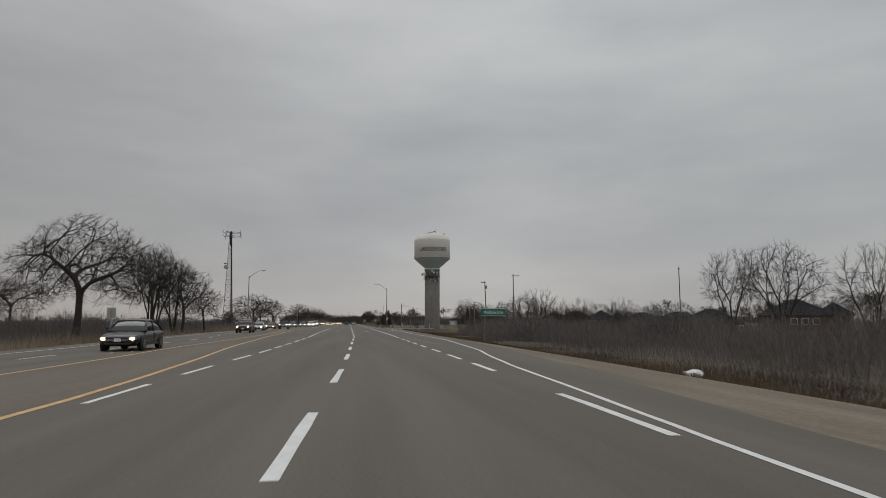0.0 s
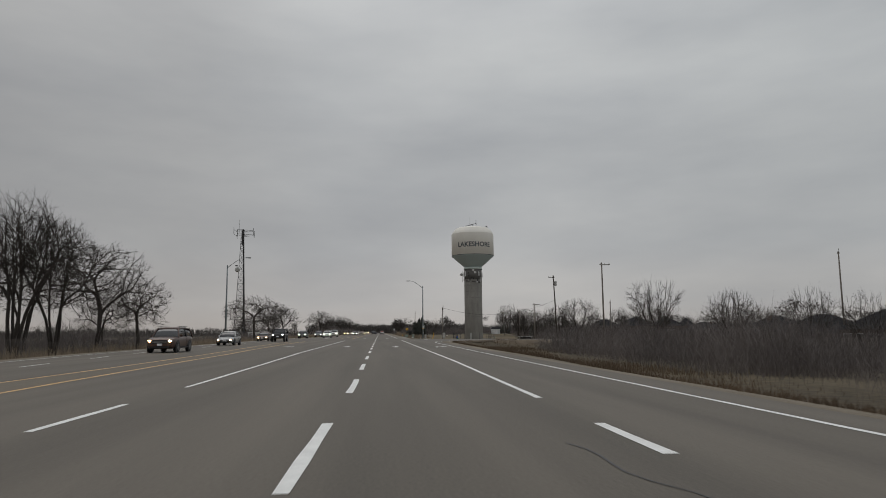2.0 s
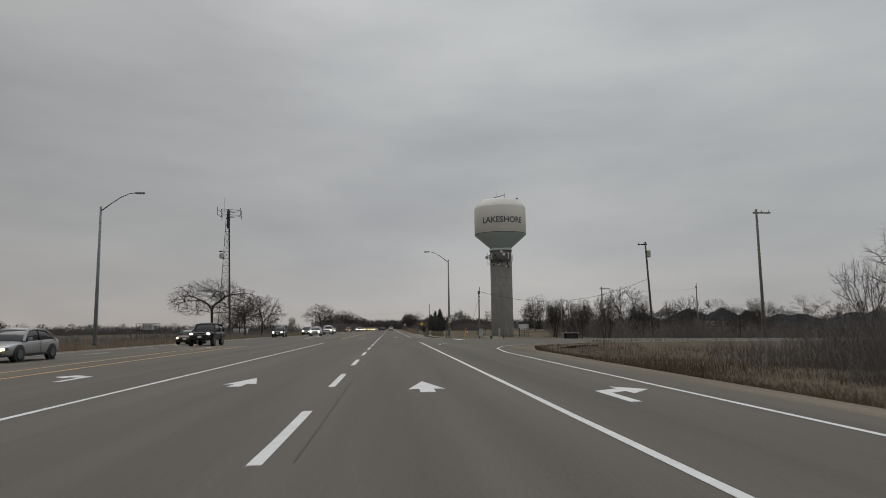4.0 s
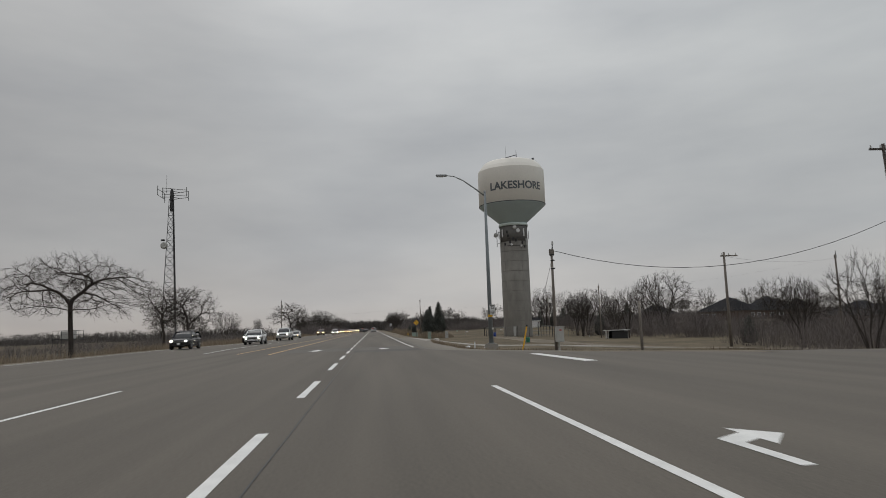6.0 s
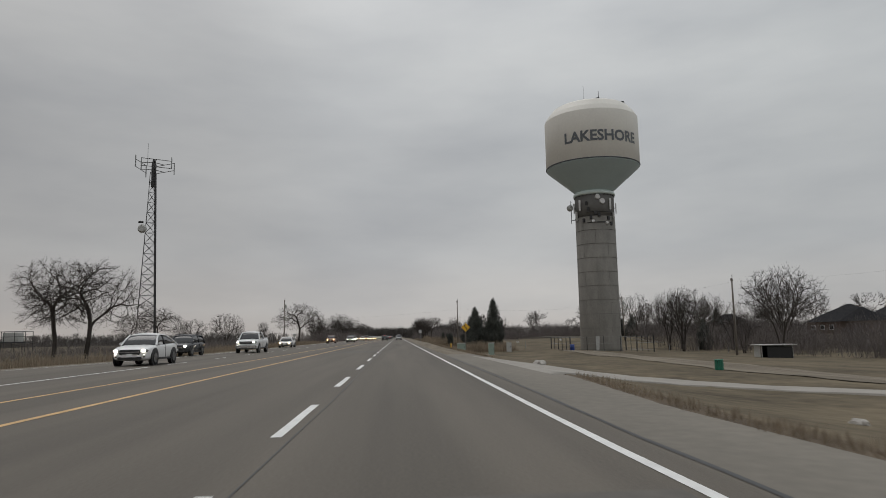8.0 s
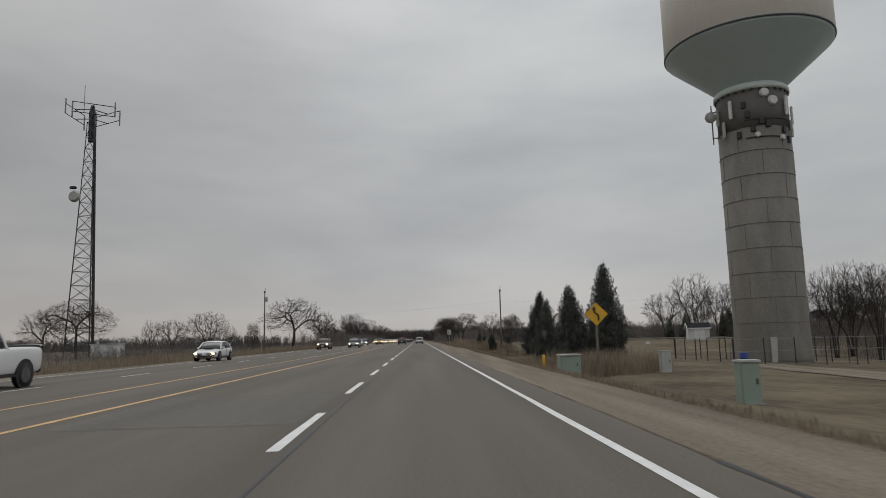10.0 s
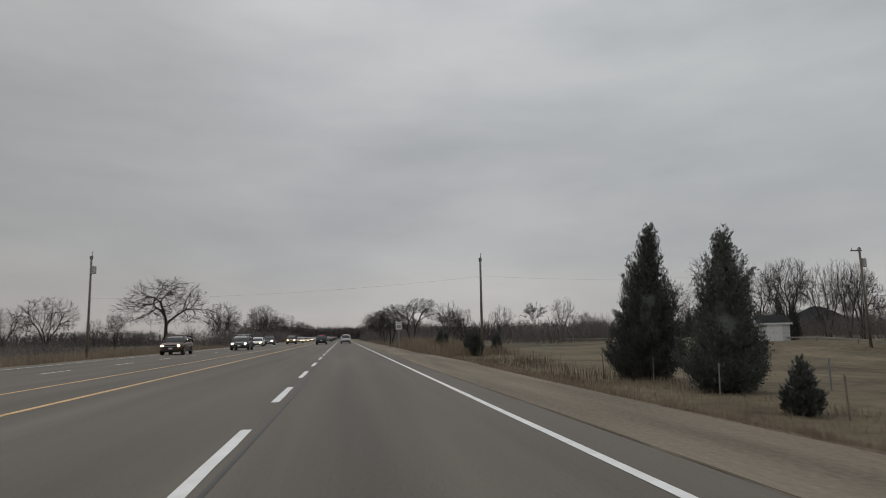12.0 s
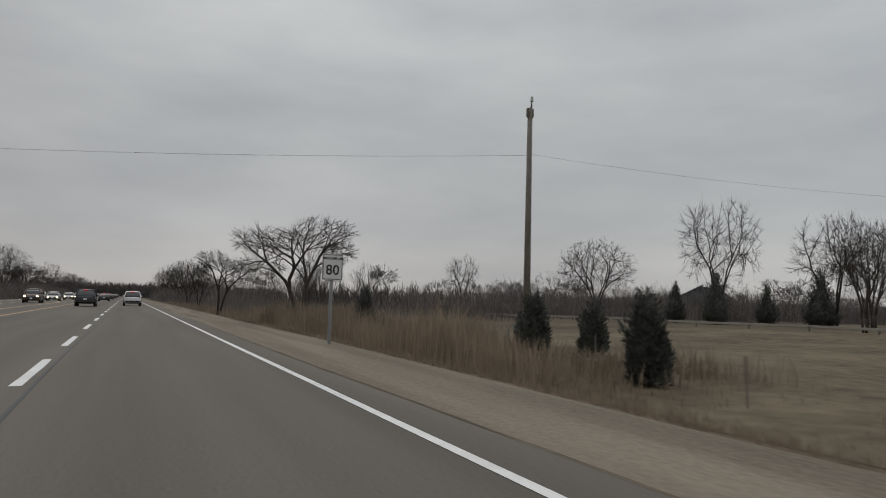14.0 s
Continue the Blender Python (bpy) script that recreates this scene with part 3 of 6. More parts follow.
def bare_tree(seed, loc, label, blobs, stems=1, fork=1.5, twigs=6, tip=0.009, twig=0.7, lean=(0, 0), group="roadside trees", sweep=0.5, rise=0.1, reach=(0.34, 0.5), wander=0.03, keep=0.35):
    """A leafless tree: limbs fork again and again towards the points of the crown and end in fine twigs.
    sweep: how far the twigs turn outwards; rise: upwards; keep: how much of its parent's direction a limb keeps."""
    rng = random.Random(seed)
    goal = crown_points(rng, blobs)
    ob = thing("tree", loc, label, "tree", group)
    verts, faces = [], []

    def tapered(p, q, r0, r1, sides):
        d = (q - p).normalized()
        u = d.cross(Vector((0.3, 1, 0.1))).normalized()
        w = d.cross(u)
        b = len(verts)
        for c, r in ((p - d * r0 * 0.3, r0), (q, r1)):
            verts.extend(c + (u * math.cos(6.2832 * k / sides) + w * math.sin(6.2832 * k / sides)) * r for k in range(sides))
        faces.extend((b + k, b + (k + 1) % sides, b + sides + (k + 1) % sides, b + sides + k) for k in range(sides))

    def sprig(p, q, r):
        u = (q - p).cross(Vector((rng.gauss(0, 1), rng.gauss(0, 1), rng.gauss(0, 1)))).normalized() * r
        b = len(verts)
        verts.extend((p + u, p - u, q))
        faces.append((b, b + 1, b + 2))

    def limb(p, d_in, pts, r_in):
        n = len(pts)
        c = Vector(pts.mean(0))
        way = c - p
        ln = way.length
        if n == 1:
            q = c
        else:
            aim = (way.normalized() * (1 - keep) + d_in * keep).normalized()
            q = p + aim * ln * rng.uniform(*reach) + Vector((rng.gauss(0, 1), rng.gauss(0, 1), rng.gauss(0, 0.7))) * ln * wander
        step = (q - p).length
        d = (q - p).normalized()
        r = tip * n ** 0.44
        r0 = min(r_in, r * 1.25)
        sides = 6 if r > 0.08 else 4 if r > 0.035 else 3
        if step > 0.7 and n > 2:
            bend = (p + q) / 2 + (d_in - d) * step * 0.16 + Vector((rng.gauss(0, 1), rng.gauss(0, 1), rng.gauss(0, 1))) * step * 0.03
            tapered(p, bend, r0, (r0 + r) / 2, sides)
            tapered(bend, q, (r0 + r) / 2, r, sides)
            d = (q - bend).normalized()
        else:
            tapered(p, q, r0, r if n > 1 else tip * 0.5, sides)
        if n <= 5:
            flat = Vector((q.x, q.y, 0)).normalized()
            for _ in range(twigs if n == 1 else 3):
                at = p.lerp(q, rng.uniform(0.15, 1.0))
                out = (d + flat * sweep * rng.random() + Vector((rng.gauss(0, 0.42), rng.gauss(0, 0.42), rng.gauss(rise, 0.36)))).normalized()
                sprig(at, at + out * twig * rng.uniform(0.4, 1.4), tip * 0.75)
        if n == 1:
            return
        k = min(n, 2 if rng.random() < 0.7 else 3)
        v = pts - np.array(q)
        v = v / (np.linalg.norm(v, axis=1)[:, None] + 1e-6)
        seeds = v[rng.sample(range(n), k)]
        own = (v @ seeds.T).argmax(1)
        for g in range(k):
            if (own == g).any():
                limb(q, d, pts[own == g], r)

    mid = goal.mean(0)
    if stems == 1:
        groups = [goal]
    else:
        az = np.arctan2(goal[:, 1] - mid[1], goal[:, 0] - mid[0]) + 0.4
        rank = ((az % 6.28318) / 6.28318 * stems).astype(int) % stems
        groups = [goal[rank == g] for g in range(stems) if (rank == g).any()]
    for g in groups:
        c = Vector(g.mean(0))
        foot = Vector((c.x, c.y, 0)).normalized() * (0.0 if stems == 1 else 0.1 + 0.02 * stems) + Vector((0, 0, -0.3))
        aim = Vector((c.x * 0.3 + lean[0], c.y * 0.3 + lean[1], c.z)).normalized()
        r = tip * len(g) ** 0.455
        p1, p2 = foot + aim * fork * 0.5 + Vector((rng.gauss(0, 0.03), rng.gauss(0, 0.03), 0)) * fork, foot + aim * (fork + 0.3)
        part("trunk", tube([foot, p1, p2], [r * 1.45, r * 1.15, r], 9), M_BARK, ob, "", True)
        limb(p2, aim, g, r)
    link("crown", verts, faces, M_TWIG, ob)
    return ob


def on_land(x, y, dz=0.0):
    return (x, y, ground_z(x, y) + dz)


T_SPREAD = "bare spreading tree with forked dark limbs and fine twigs"
T_UP = "bare upright tree with many thin ascending twigs"
t_big = bare_tree(11, on_land(-28.4, 69.5), "large bare spreading tree with a stout forked trunk", [(0.4, 0, 8.7, 5.4, 5.2, 4.0, 1150), (-3.6, 0.5, 7.2, 3.6, 4.2, 3.2, 560), (4.6, -0.5, 7.2, 3.8, 4.2, 3.2, 600), (0, 0, 4.8, 6.2, 5, 1.6, 220)], 1, 1.5, 7, 0.0102, 0.6, sweep=0.6)
t_mid = bare_tree(12, on_land(-28.4, 95.6), "tall bare tree with several ascending stems and fine twigs", [(0, 0, 9.4, 3.4, 3.4, 3.6, 420), (2.6, 0, 7.0, 3.2, 3.0, 3.5, 270), (-2.6, 0, 7.2, 3.2, 3.0, 3.5, 250)], 4, 1.5, 7, 0.0105, 0.75, sweep=0.45, rise=0.25)
t_old = bare_tree(13, on_land(-29.2, 197.5), "bare spreading tree with bent limbs beside the verge", [(-3.2, 0, 6.5, 4.2, 4.6, 2.9, 460), (3.4, 0, 6.1, 4.4, 4.6, 2.9, 460), (0, 0, 8.2, 4.8, 4.4, 2.1, 320)], 1, 0.8, 7, 0.0098, 0.65, sweep=0.7)
t_loc = bare_tree(14, on_land(-28.2, 234), T_SPREAD, [(0, 0, 6.9, 4.7, 4.4, 2.5, 520), (-2.6, 0, 5.2, 3.2, 3.4, 1.8, 150), (2.6, 0, 5.2, 3.2, 3.4, 1.8, 150), (0, 0, 3.6, 5.0, 4.4, 0.9, 90)], 1, 0.6, 7, 0.0098, 0.55, sweep=0.75, keep=0.3)
t_up = bare_tree(15, on_land(48, 253), T_UP, [(0, 0, 7.0, 3.4, 3.4, 3.1, 270), (0.6, 0, 4.8, 3.5, 3.5, 2.4, 130)], 3, 1.2, 7, 0.0098, 0.7, sweep=0.3, rise=0.35)
t_vase = bare_tree(16, on_land(33.5, 124.5), "vase-shaped bare shrub tree with many stems", [(0, 0, 6.2, 3.9, 3.9, 2.7, 240), (0, 0, 4.0, 2.8, 2.8, 2.0, 70)], 8, 1.1, 5, 0.0105, 0.8, sweep=0.25, rise=0.4)
t_flat = bare_tree(17, on_land(8.2, 342.5), "bare flat-topped tree with a forked leaning trunk", [(-2.0, 0, 4.9, 2.2, 2.1, 0.85, 300), (1.0, 0.3, 5.6, 2.0, 2.1, 1.0, 300), (1.9, -0.2, 4.5, 1.1, 1.4, 0.7, 110), (-2.4, 0, 3.5, 1.5, 1.6, 0.6, 110)], 2, 0.5, 6, 0.0078, 0.42, sweep=0.8, rise=0.15)
t_round = bare_tree(18, on_land(64.6, 389), "rounded bare tree with dense ascending twigs", [(0, 0, 7.6, 6.3, 6.0, 4.6, 980)], 4, 1.5, 6, 0.0108, 0.75, sweep=0.3, rise=0.3, keep=0.42, wander=0.018)
PROTO = dict(big=(t_big, 12.6), mid=(t_mid, 12.4), old=(t_old, 10.3), loc=(t_loc, 9.7), up=(t_up, 9.9), vase=(t_vase, 8.8), flat=(t_flat, 6.6), round=(t_round, 12.2))


def tree_copy(kind, x, y, height, rz, label=""):
    ob, h = PROTO[kind]
    s = height / h
    c = copy_thing(ob, pose(*on_land(x, y), 0, 0, rz) @ Matrix.Diagonal((s * (0.9 + 0.25 * ((rz * 7) % 10) / 10), s * (0.9 + 0.25 * ((rz * 3) % 10) / 10), s, 1)))
    if label:
        c["label"] = label
    return c


for row in [
    ("loc", -28.2, 110, 11.2, 20), ("mid", -30.5, 101, 12.2, 70), ("mid", -26.6, 98, 11.0, 200), ("loc", -25.6, 113.5, 8.0, 97), ("loc", -37.5, 72, 7.2, 130), ("old", -45, 92, 8, 200), ("loc", -31.5, 120, 6.5, 200),
    ("loc", -32.2, 236.5, 10.2, 110), ("old", -51, 318, 9, 60), ("loc", -58, 322, 8, 200), ("loc", -30.4, 380, 13.0, 7), ("mid", -46, 405, 7.5, 80), ("round", -57, 400, 10.6, 17), ("round", -73.5, 420, 9.5, 44), ("up", -62, 440, 7.5, 80), ("loc", -31.6, 450, 9, 140), ("round", -25, 480, 12.5, 60), ("up", -70, 395, 8.5, 240),
    ("round", -36, 470, 13, 30), ("up", -33, 440, 8, 60), ("up", -32, 520, 14, 100), ("loc", -30, 560, 12, 10), ("up", -28, 610, 14, 200), ("up", -27, 655, 12, 20),
    ("flat", 7.6, 374, 6.4, 190), ("up", 17, 372, 7.5, 30), ("mid", 8.5, 404, 6.5, 40), ("round", 10, 440, 9, 0), ("round", 11, 470, 10, 60), ("up", 12, 500, 10, 90), ("vase", 12, 545, 12, 140), ("up", 13, 600, 13, 200),
    ("up", 52, 298, 10.6, 30), ("up", 58, 285, 8.5, 90), ("up", 64, 306, 9.5, 160), ("mid", 70, 322, 9, 40), ("vase", 52, 270, 6.5, 30), ("up", 62, 276, 12.6, 260), ("round", 55.5, 300, 12.4, 130), ("round", 76.5, 300, 16.2, 17), ("mid", 50, 287, 10.5, 40), ("up", 72, 244, 10.5, 20), ("mid", 78, 224, 9, 70), 
    ("up", 60.6, 362, 14.4, 17), ("up", 64.9, 351, 12, 77), ("up", 54.7, 336.7, 10.3, 50), ("up", 53.2, 340.5, 9.6, 200), ("mid", 60, 331, 8.5, 90), ("vase", 72, 352, 11, 50), ("up", 79, 356, 12.5, 150), ("up", 86, 350, 11.5, 250), ("vase", 97, 344, 10, 0), ("up", 108, 338, 11, 40), ("up", 46, 398, 9, 60), ("vase", 38, 420, 8.5, 90), ("up", 30, 430, 9, 190), ("up", 25, 410, 7.5, 10),
    ("vase", 39, 116, 7.5, 80), ("vase", 43, 108, 7.6, 190), ("vase", 36, 134, 6.5, 20), ("vase", 30, 100, 6.2, 250), ("vase", 34, 88, 5.6, 40), ("up", 56.5, 97, 15, 60), ("round", 66, 98.5, 16.3, 20), ("up", 47.5, 58, 11, 100),
    ("vase", 24, 160, 5.5, 50), ("mid", 38, 186, 6.5, 150), ("vase", 44, 196, 6.0, 30), ("up", 52, 206, 7.5, 50), ("vase", 60, 190, 6.5, 200), ("up", 48, 176, 6.0, 120),
]:
    tree_copy(*row)

# ---------------------------------------------------------------- thickets, far woods and tall grass (too many to count)


def stems_mesh(rng, spots, low, high, twigs=4, thick=0.012):
    verts, faces = [], []

    def spike(p, q, r):
        d = (q - p).normalized()
        u = d.cross(Vector((0.3, 0.9, 0.2))).normalized() * r
        w = d.cross(u).normalized() * r
        b = len(verts)
        verts.extend((p + u, p - u * 0.5 + w * 0.87, p - u * 0.5 - w * 0.87, q))
        faces.extend(((b, b + 1, b + 3), (b + 1, b + 2, b + 3), (b + 2, b, b + 3)))

    for x, y, z, f in spots:
        h = rng.uniform(low, high) * f
        base = Vector((x, y, z - 0.1))
        lean = Vector((rng.gauss(0, 0.22), rng.gauss(0, 0.22), 1)).normalized()
        top = base + lean * h
        spike(base, top, thick * (0.6 + 0.5 * h))
        for _ in range(twigs):
            at = base.lerp(top, rng.uniform(0.2, 0.9))
            way = (lean + Vector((rng.gauss(0, 0.6), rng.gauss(0, 0.6), rng.uniform(-0.1, 0.5)))).normalized()
            tip, r, b = at + way * h * rng.uniform(0.2, 0.5), thick * (0.4 + 0.24 * h), len(verts)
            w = way.cross(Vector((rng.gauss(0, 1), rng.gauss(0, 1), rng.gauss(0, 1)))).normalized() * r
            verts.extend((at - w, at + w, tip))
            faces.append((b, b + 1, b + 2))
    return verts, faces


def scatter(rng, n, x0, x1, y0, y1, clear=None, fade=True):
    """Places on the land, thicker in clumps."""
    spots = []
    while len(spots) < n:
        x, y = rng.uniform(x0, x1), rng.uniform(y0, y1)
        v = noise.noise(Vector((x * 0.13, y * 0.13, 11)))
        edge = min(1.0, 7 * min(x - x0, x1 - x) / (x1 - x0), 9 * min(y - y0, y1 - y) / (y1 - y0)) if fade else 1.0
        if rng.random() > (0.55 + 0.8 * v) * edge or (clear and clear(x, y)):
            continue
        spots.append((x, y, ground_z(x, y), (0.55 + 0.45 * edge) * min(1.2, max(0.3, 0.8 + 0.9 * v + 0.45 * noise.noise(Vector((x * 0.55, y * 0.55, 4)))))))
    return spots


rng = random.Random(5)
side_gap = lambda x, y: x < interp(y, GRAVEL_R) + interp(y, [(0, 3.4), (45, 4.0), (75, 6.5), (100, 7.5), (130, 11.0)]) or abs(y - side_axis(x)) < 15
tagged(link("thicket", *stems_mesh(rng, scatter(rng, 10000, 8.5, 34, 8, 128, side_gap), 1.0, 2.5, 8, 0.0055), M_BRUSH), "dense dark leafless brush on the verge", "brush", kind="stuff")
tagged(link("thicket", *stems_mesh(rng, scatter(rng, 6500, 13, 36, 66, 130, side_gap), 1.6, 3.2, 8, 0.008), M_BRUSH), "tall dense dark brush before the side road", "brush", kind="stuff")
tagged(link("thicket", *stems_mesh(rng, scatter(rng, 7000, 30, 62, 20, 138, side_gap), 2.4, 4.3, 8, 0.009), M_BRUSH), "dense leafless brush in front of the houses", "brush", kind="stuff")
tagged(link("thicket", *stems_mesh(rng, scatter(rng, 7000, 22, 75, 150, 210, lambda x, y: abs(y - side_axis(x)) < 13 or x < 26 + 0.35 * (y - 164)), 1.5, 3.2, 8, 0.009), M_BRUSH), "dense leafless brush beyond the side road", "brush", kind="stuff")
tagged(link("thicket", *stems_mesh(rng, scatter(rng, 7500, 49, 90, 205, 345, lambda x, y: x < 49 + 0.12 * abs(y - 280)), 2.4, 4.6, 8, 0.012), M_BRUSH), "dense leafless hedge wood behind the lawn", "brush", kind="stuff")
tagged(link("thicket", *stems_mesh(rng, scatter(rng, 7000, 24, 135, 366, 404, lambda x, y: x < 26), 2.0, 4.4, 8, 0.015), M_BRUSH), "dense leafless hedge wood across the field", "brush", kind="stuff")
tagged(link("thicket", *stems_mesh(rng, scatter(rng, 2500, 7.5, 16, 334, 470, lambda x, y: x < interp(y, GRAVEL_R) + 1.5), 1.0, 2.2, 6, 0.012), M_BRUSH), "low leafless brush along the verge", "brush", kind="stuff")
tagged(link("thicket", *stems_mesh(rng, scatter(rng, 9000, -56, -29, 40, 420, lambda x, y: x > interp(y, LEFT_EDGE) - 9), 0.9, 1.9, 11, 0.010), M_BRUSH), "low dark leafless brush along the field edge", "brush", kind="stuff")
tagged(link("thicket", *stems_mesh(rng, scatter(rng, 4500, -50, -25, 58, 135, lambda x, y: x > interp(y, LEFT_EDGE) - 6), 1.2, 3.2, 8, 0.011), M_BRUSH), "dark leafless brush under the roadside trees", "brush", kind="stuff")
tagged(link("thicket", *stems_mesh(rng, scatter(rng, 5000, -40, -19, 400, 640), 2.0, 5.0, 6, 0.02), M_BRUSH), "dense leafless roadside wood in the distance", "brush", kind="stuff")
tagged(link("thicket", *stems_mesh(rng, scatter(rng, 5000, 8.5, 30, 425, 680), 2.0, 5.5, 6, 0.02), M_BRUSH), "dense leafless roadside wood in the distance", "brush", kind="stuff")


def grow(rng, start, way, length, radius, level, levels, out, spread, up, kids, fine=0.016, steps=0):
    """Branch segments: start, end, two radii and the level, gathered in out."""
    p, d, r = Vector(start), Vector(way).normalized(), radius
    n = steps or (3 if level < 3 else 2)
    nodes = []
    for s in range(n):
        d = (d + Vector((rng.uniform(-1, 1), rng.uniform(-1, 1), rng.uniform(-0.6, 0.8))) * 0.24 + Vector((0, 0, up if level > 0 else 0.15)) * 0.25).normalized()
        q, r2 = p + d * length / n, r * (0.82 if level else 0.9)
        out.append((p.copy(), q.copy(), r, r2, level))
        p, r = q, r2
        nodes.append((q.copy(), d.copy(), r2))
    if level >= levels:
        return
    for k in range(kids[min(level, len(kids) - 1)]):
        at, dd, rr = nodes[-1] if k < 2 else nodes[rng.randrange(len(nodes))]
        side = Vector((rng.gauss(0, 1), rng.gauss(0, 1), rng.gauss(0, 0.5))).normalized()
        side = (side - dd * side.dot(dd)).normalized()
        a = radians(spread) * rng.uniform(0.6, 1.3)
        grow(rng, at, dd * math.cos(a) + side * math.sin(a), length * (rng.uniform(0.66, 0.9) if level < 2 else rng.uniform(0.55, 0.8)), max(fine, rr * rng.uniform(0.5, 0.75)), level + 1, levels, out, spread, up, kids, fine, steps)


def far_wood(name, seed, n, xs, ys, low, high, label):
    """A wood of small bare trees, one mesh."""
    r = random.Random(seed)
    verts, faces = [], []
    protos = []
    for k in range(5):
        segs = []
        grow(random.Random(seed * 10 + k), (0, 0, 0), (0, 0, 1), 0.3, 0.016, 0, 5, segs, 30, 0.25, (4, 4, 4, 3, 2), 0.004, 1)
        top = max(q.z for _, q, *_ in segs)
        pv, pf = [], []
        for p, q, r0, r1, l in segs:
            p, q = p / top, q / top
            d = (q - p).normalized()
            u = d.cross(Vector((0.3, 0.9, 0.2))).normalized() * max(r0, 0.0032)
            w = d.cross(u)
            b = len(pv)
            if l >= 4:
                pv += [p - u * 1.1, p + u * 1.1, q]
                pf.append((b, b + 1, b + 2))
                continue
            pv += [p + u, p - u * 0.5 + w * 0.87, p - u * 0.5 - w * 0.87, q]
            pf += [(b, b + 1, b + 3), (b + 1, b + 2, b + 3), (b + 2, b, b + 3)]
        protos.append((pv, pf))
    for _ in range(n):
        x, y, h, a = r.uniform(*xs), r.uniform(*ys), r.uniform(low, high) * r.uniform(0.7, 1.1), r.uniform(0, 6.28)
        vs, fs = protos[r.randrange(5)]
        b, ca, sa, z = len(verts), math.cos(a), math.sin(a), ground_z(x, y)
        verts += [(x + (v.x * ca - v.y * sa) * h, y + (v.x * sa + v.y * ca) * h, z + v.z * h) for v in vs]
        faces += [tuple(i + b for i in f) for f in fs]
    tagged(link(name, verts, faces, M_FARWOOD), label, "wood", kind="stuff")


far_wood("far_wood", 21, 50, (-420, -90), (560, 700), 6, 10, "distant line of bare trees across the field")
far_wood("far_wood", 22, 42, (-60, -22), (600, 900), 10, 15, "distant bare trees beside the road")
far_wood("far_wood", 23, 42, (12, 60), (560, 900), 10, 15, "distant bare trees beside the road")
far_wood("far_wood", 24, 48, (40, 330), (440, 520), 8, 14, "distant wood of bare trees behind the field")
far_wood("far_wood", 25, 40, (130, 230), (190, 420), 8, 13, "wood of bare trees behind the lawn")
far_wood("far_wood", 26, 40, (80, 160), (60, 190), 6, 10, "bare trees behind the houses")
far_wood("far_wood", 27, 36, (-300, -110), (150, 520), 4, 7, "low bare trees far across the field")
tagged(link("far_hedge", *stems_mesh(rng, [(rng.uniform(-420, -60), rng.uniform(470, 560), -0.5, 1) for _ in range(7000)], 3.0, 5.5, 5, 0.05), M_FARWOOD), "distant hedge line across the field", "hedge", kind="stuff")
tagged(link("far_hedge", *stems_mesh(rng, [(rng.uniform(30, 330), rng.uniform(430, 500), -0.6, 1) for _ in range(8000)], 3.0, 6.0, 5, 0.05), M_FARWOOD), "distant hedge line behind the field", "hedge", kind="stuff")
tagged(link("far_hedge", *stems_mesh(rng, [(rng.uniform(-90, 120), rng.uniform(880, 960), -0.6, 1) for _ in range(4000)], 6.0, 12.0, 5, 0.09), M_FARWOOD), "distant wood where the road vanishes", "hedge", kind="stuff")
tagged(link("far_hedge", *stems_mesh(rng, [(rng.uniform(-240, -150), rng.uniform(120, 480), -0.5, 1) for _ in range(4000)], 1.8, 3.2, 5, 0.04), M_FARWOOD), "distant hedge line across the field", "hedge", kind="stuff")


def blades(rng, spots, low, high, wide):
    verts, faces = [], []
    for x, y, z, f in spots:
        h, a = rng.uniform(low, high) * f, rng.uniform(0, 3.14)
        dx, dy = math.cos(a) * wide, math.sin(a) * wide
        lx, ly = rng.gauss(0, 0.16) * h, rng.gauss(0, 0.16) * h
        b = len(verts)
        verts += [(x - dx, y - dy, z - 0.05), (x + dx, y + dy, z - 0.05), (x + lx * 0.4 + dx * 0.7, y + ly * 0.4 + dy * 0.7, z + h * 0.6), (x + lx * 0.4 - dx * 0.7, y + ly * 0.4 - dy * 0.7, z + h * 0.6), (x + lx, y + ly, z + h)]
        faces += [(b, b + 1, b + 2, b + 3), (b + 3, b + 2, b + 4)]
    return verts, faces


left_verge = lambda x, y: x > interp(y, LEFT_EDGE) - 2.4
right_verge = lambda x, y: x < interp(y, GRAVEL_R) + 0.9
tagged(link("tall_grass", *blades(rng, scatter(rng, 36000, -32, -18, 20, 420, left_verge), 0.35, 1.15, 0.016), M_REED), "tan dry tall grass on the verge", "grass", kind="stuff")
tagged(link("tall_grass", *blades(rng, scatter(rng, 20000, 5.8, 14.5, 8, 122, right_verge), 0.08, 0.38, 0.010), M_WEED), "short dry weeds on the bank", "grass", kind="stuff")
tagged(link("tall_grass", *blades(rng, scatter(rng, 5000, 6.4, 13, 262, 288, right_verge), 0.08, 0.36, 0.008), M_REED), "short dry grass under the junipers", "grass", kind="stuff")
tagged(link("tall_grass", *blades(rng, scatter(rng, 6500, 7.2, 15, 243, 268, lambda x, y: x < interp(y, GRAVEL_R) + 1.2 or y < 246 + (x - 7)), 0.5, 1.3, 0.012), M_REED), "tall tan reed grass round the junipers", "grass", kind="stuff")
tagged(link("tall_grass", *blades(rng, scatter(rng, 9000, 6.4, 10.0, 283, 320, right_verge), 0.08, 0.34, 0.009), M_REED), "dry weeds along the shoulder", "grass", kind="stuff")
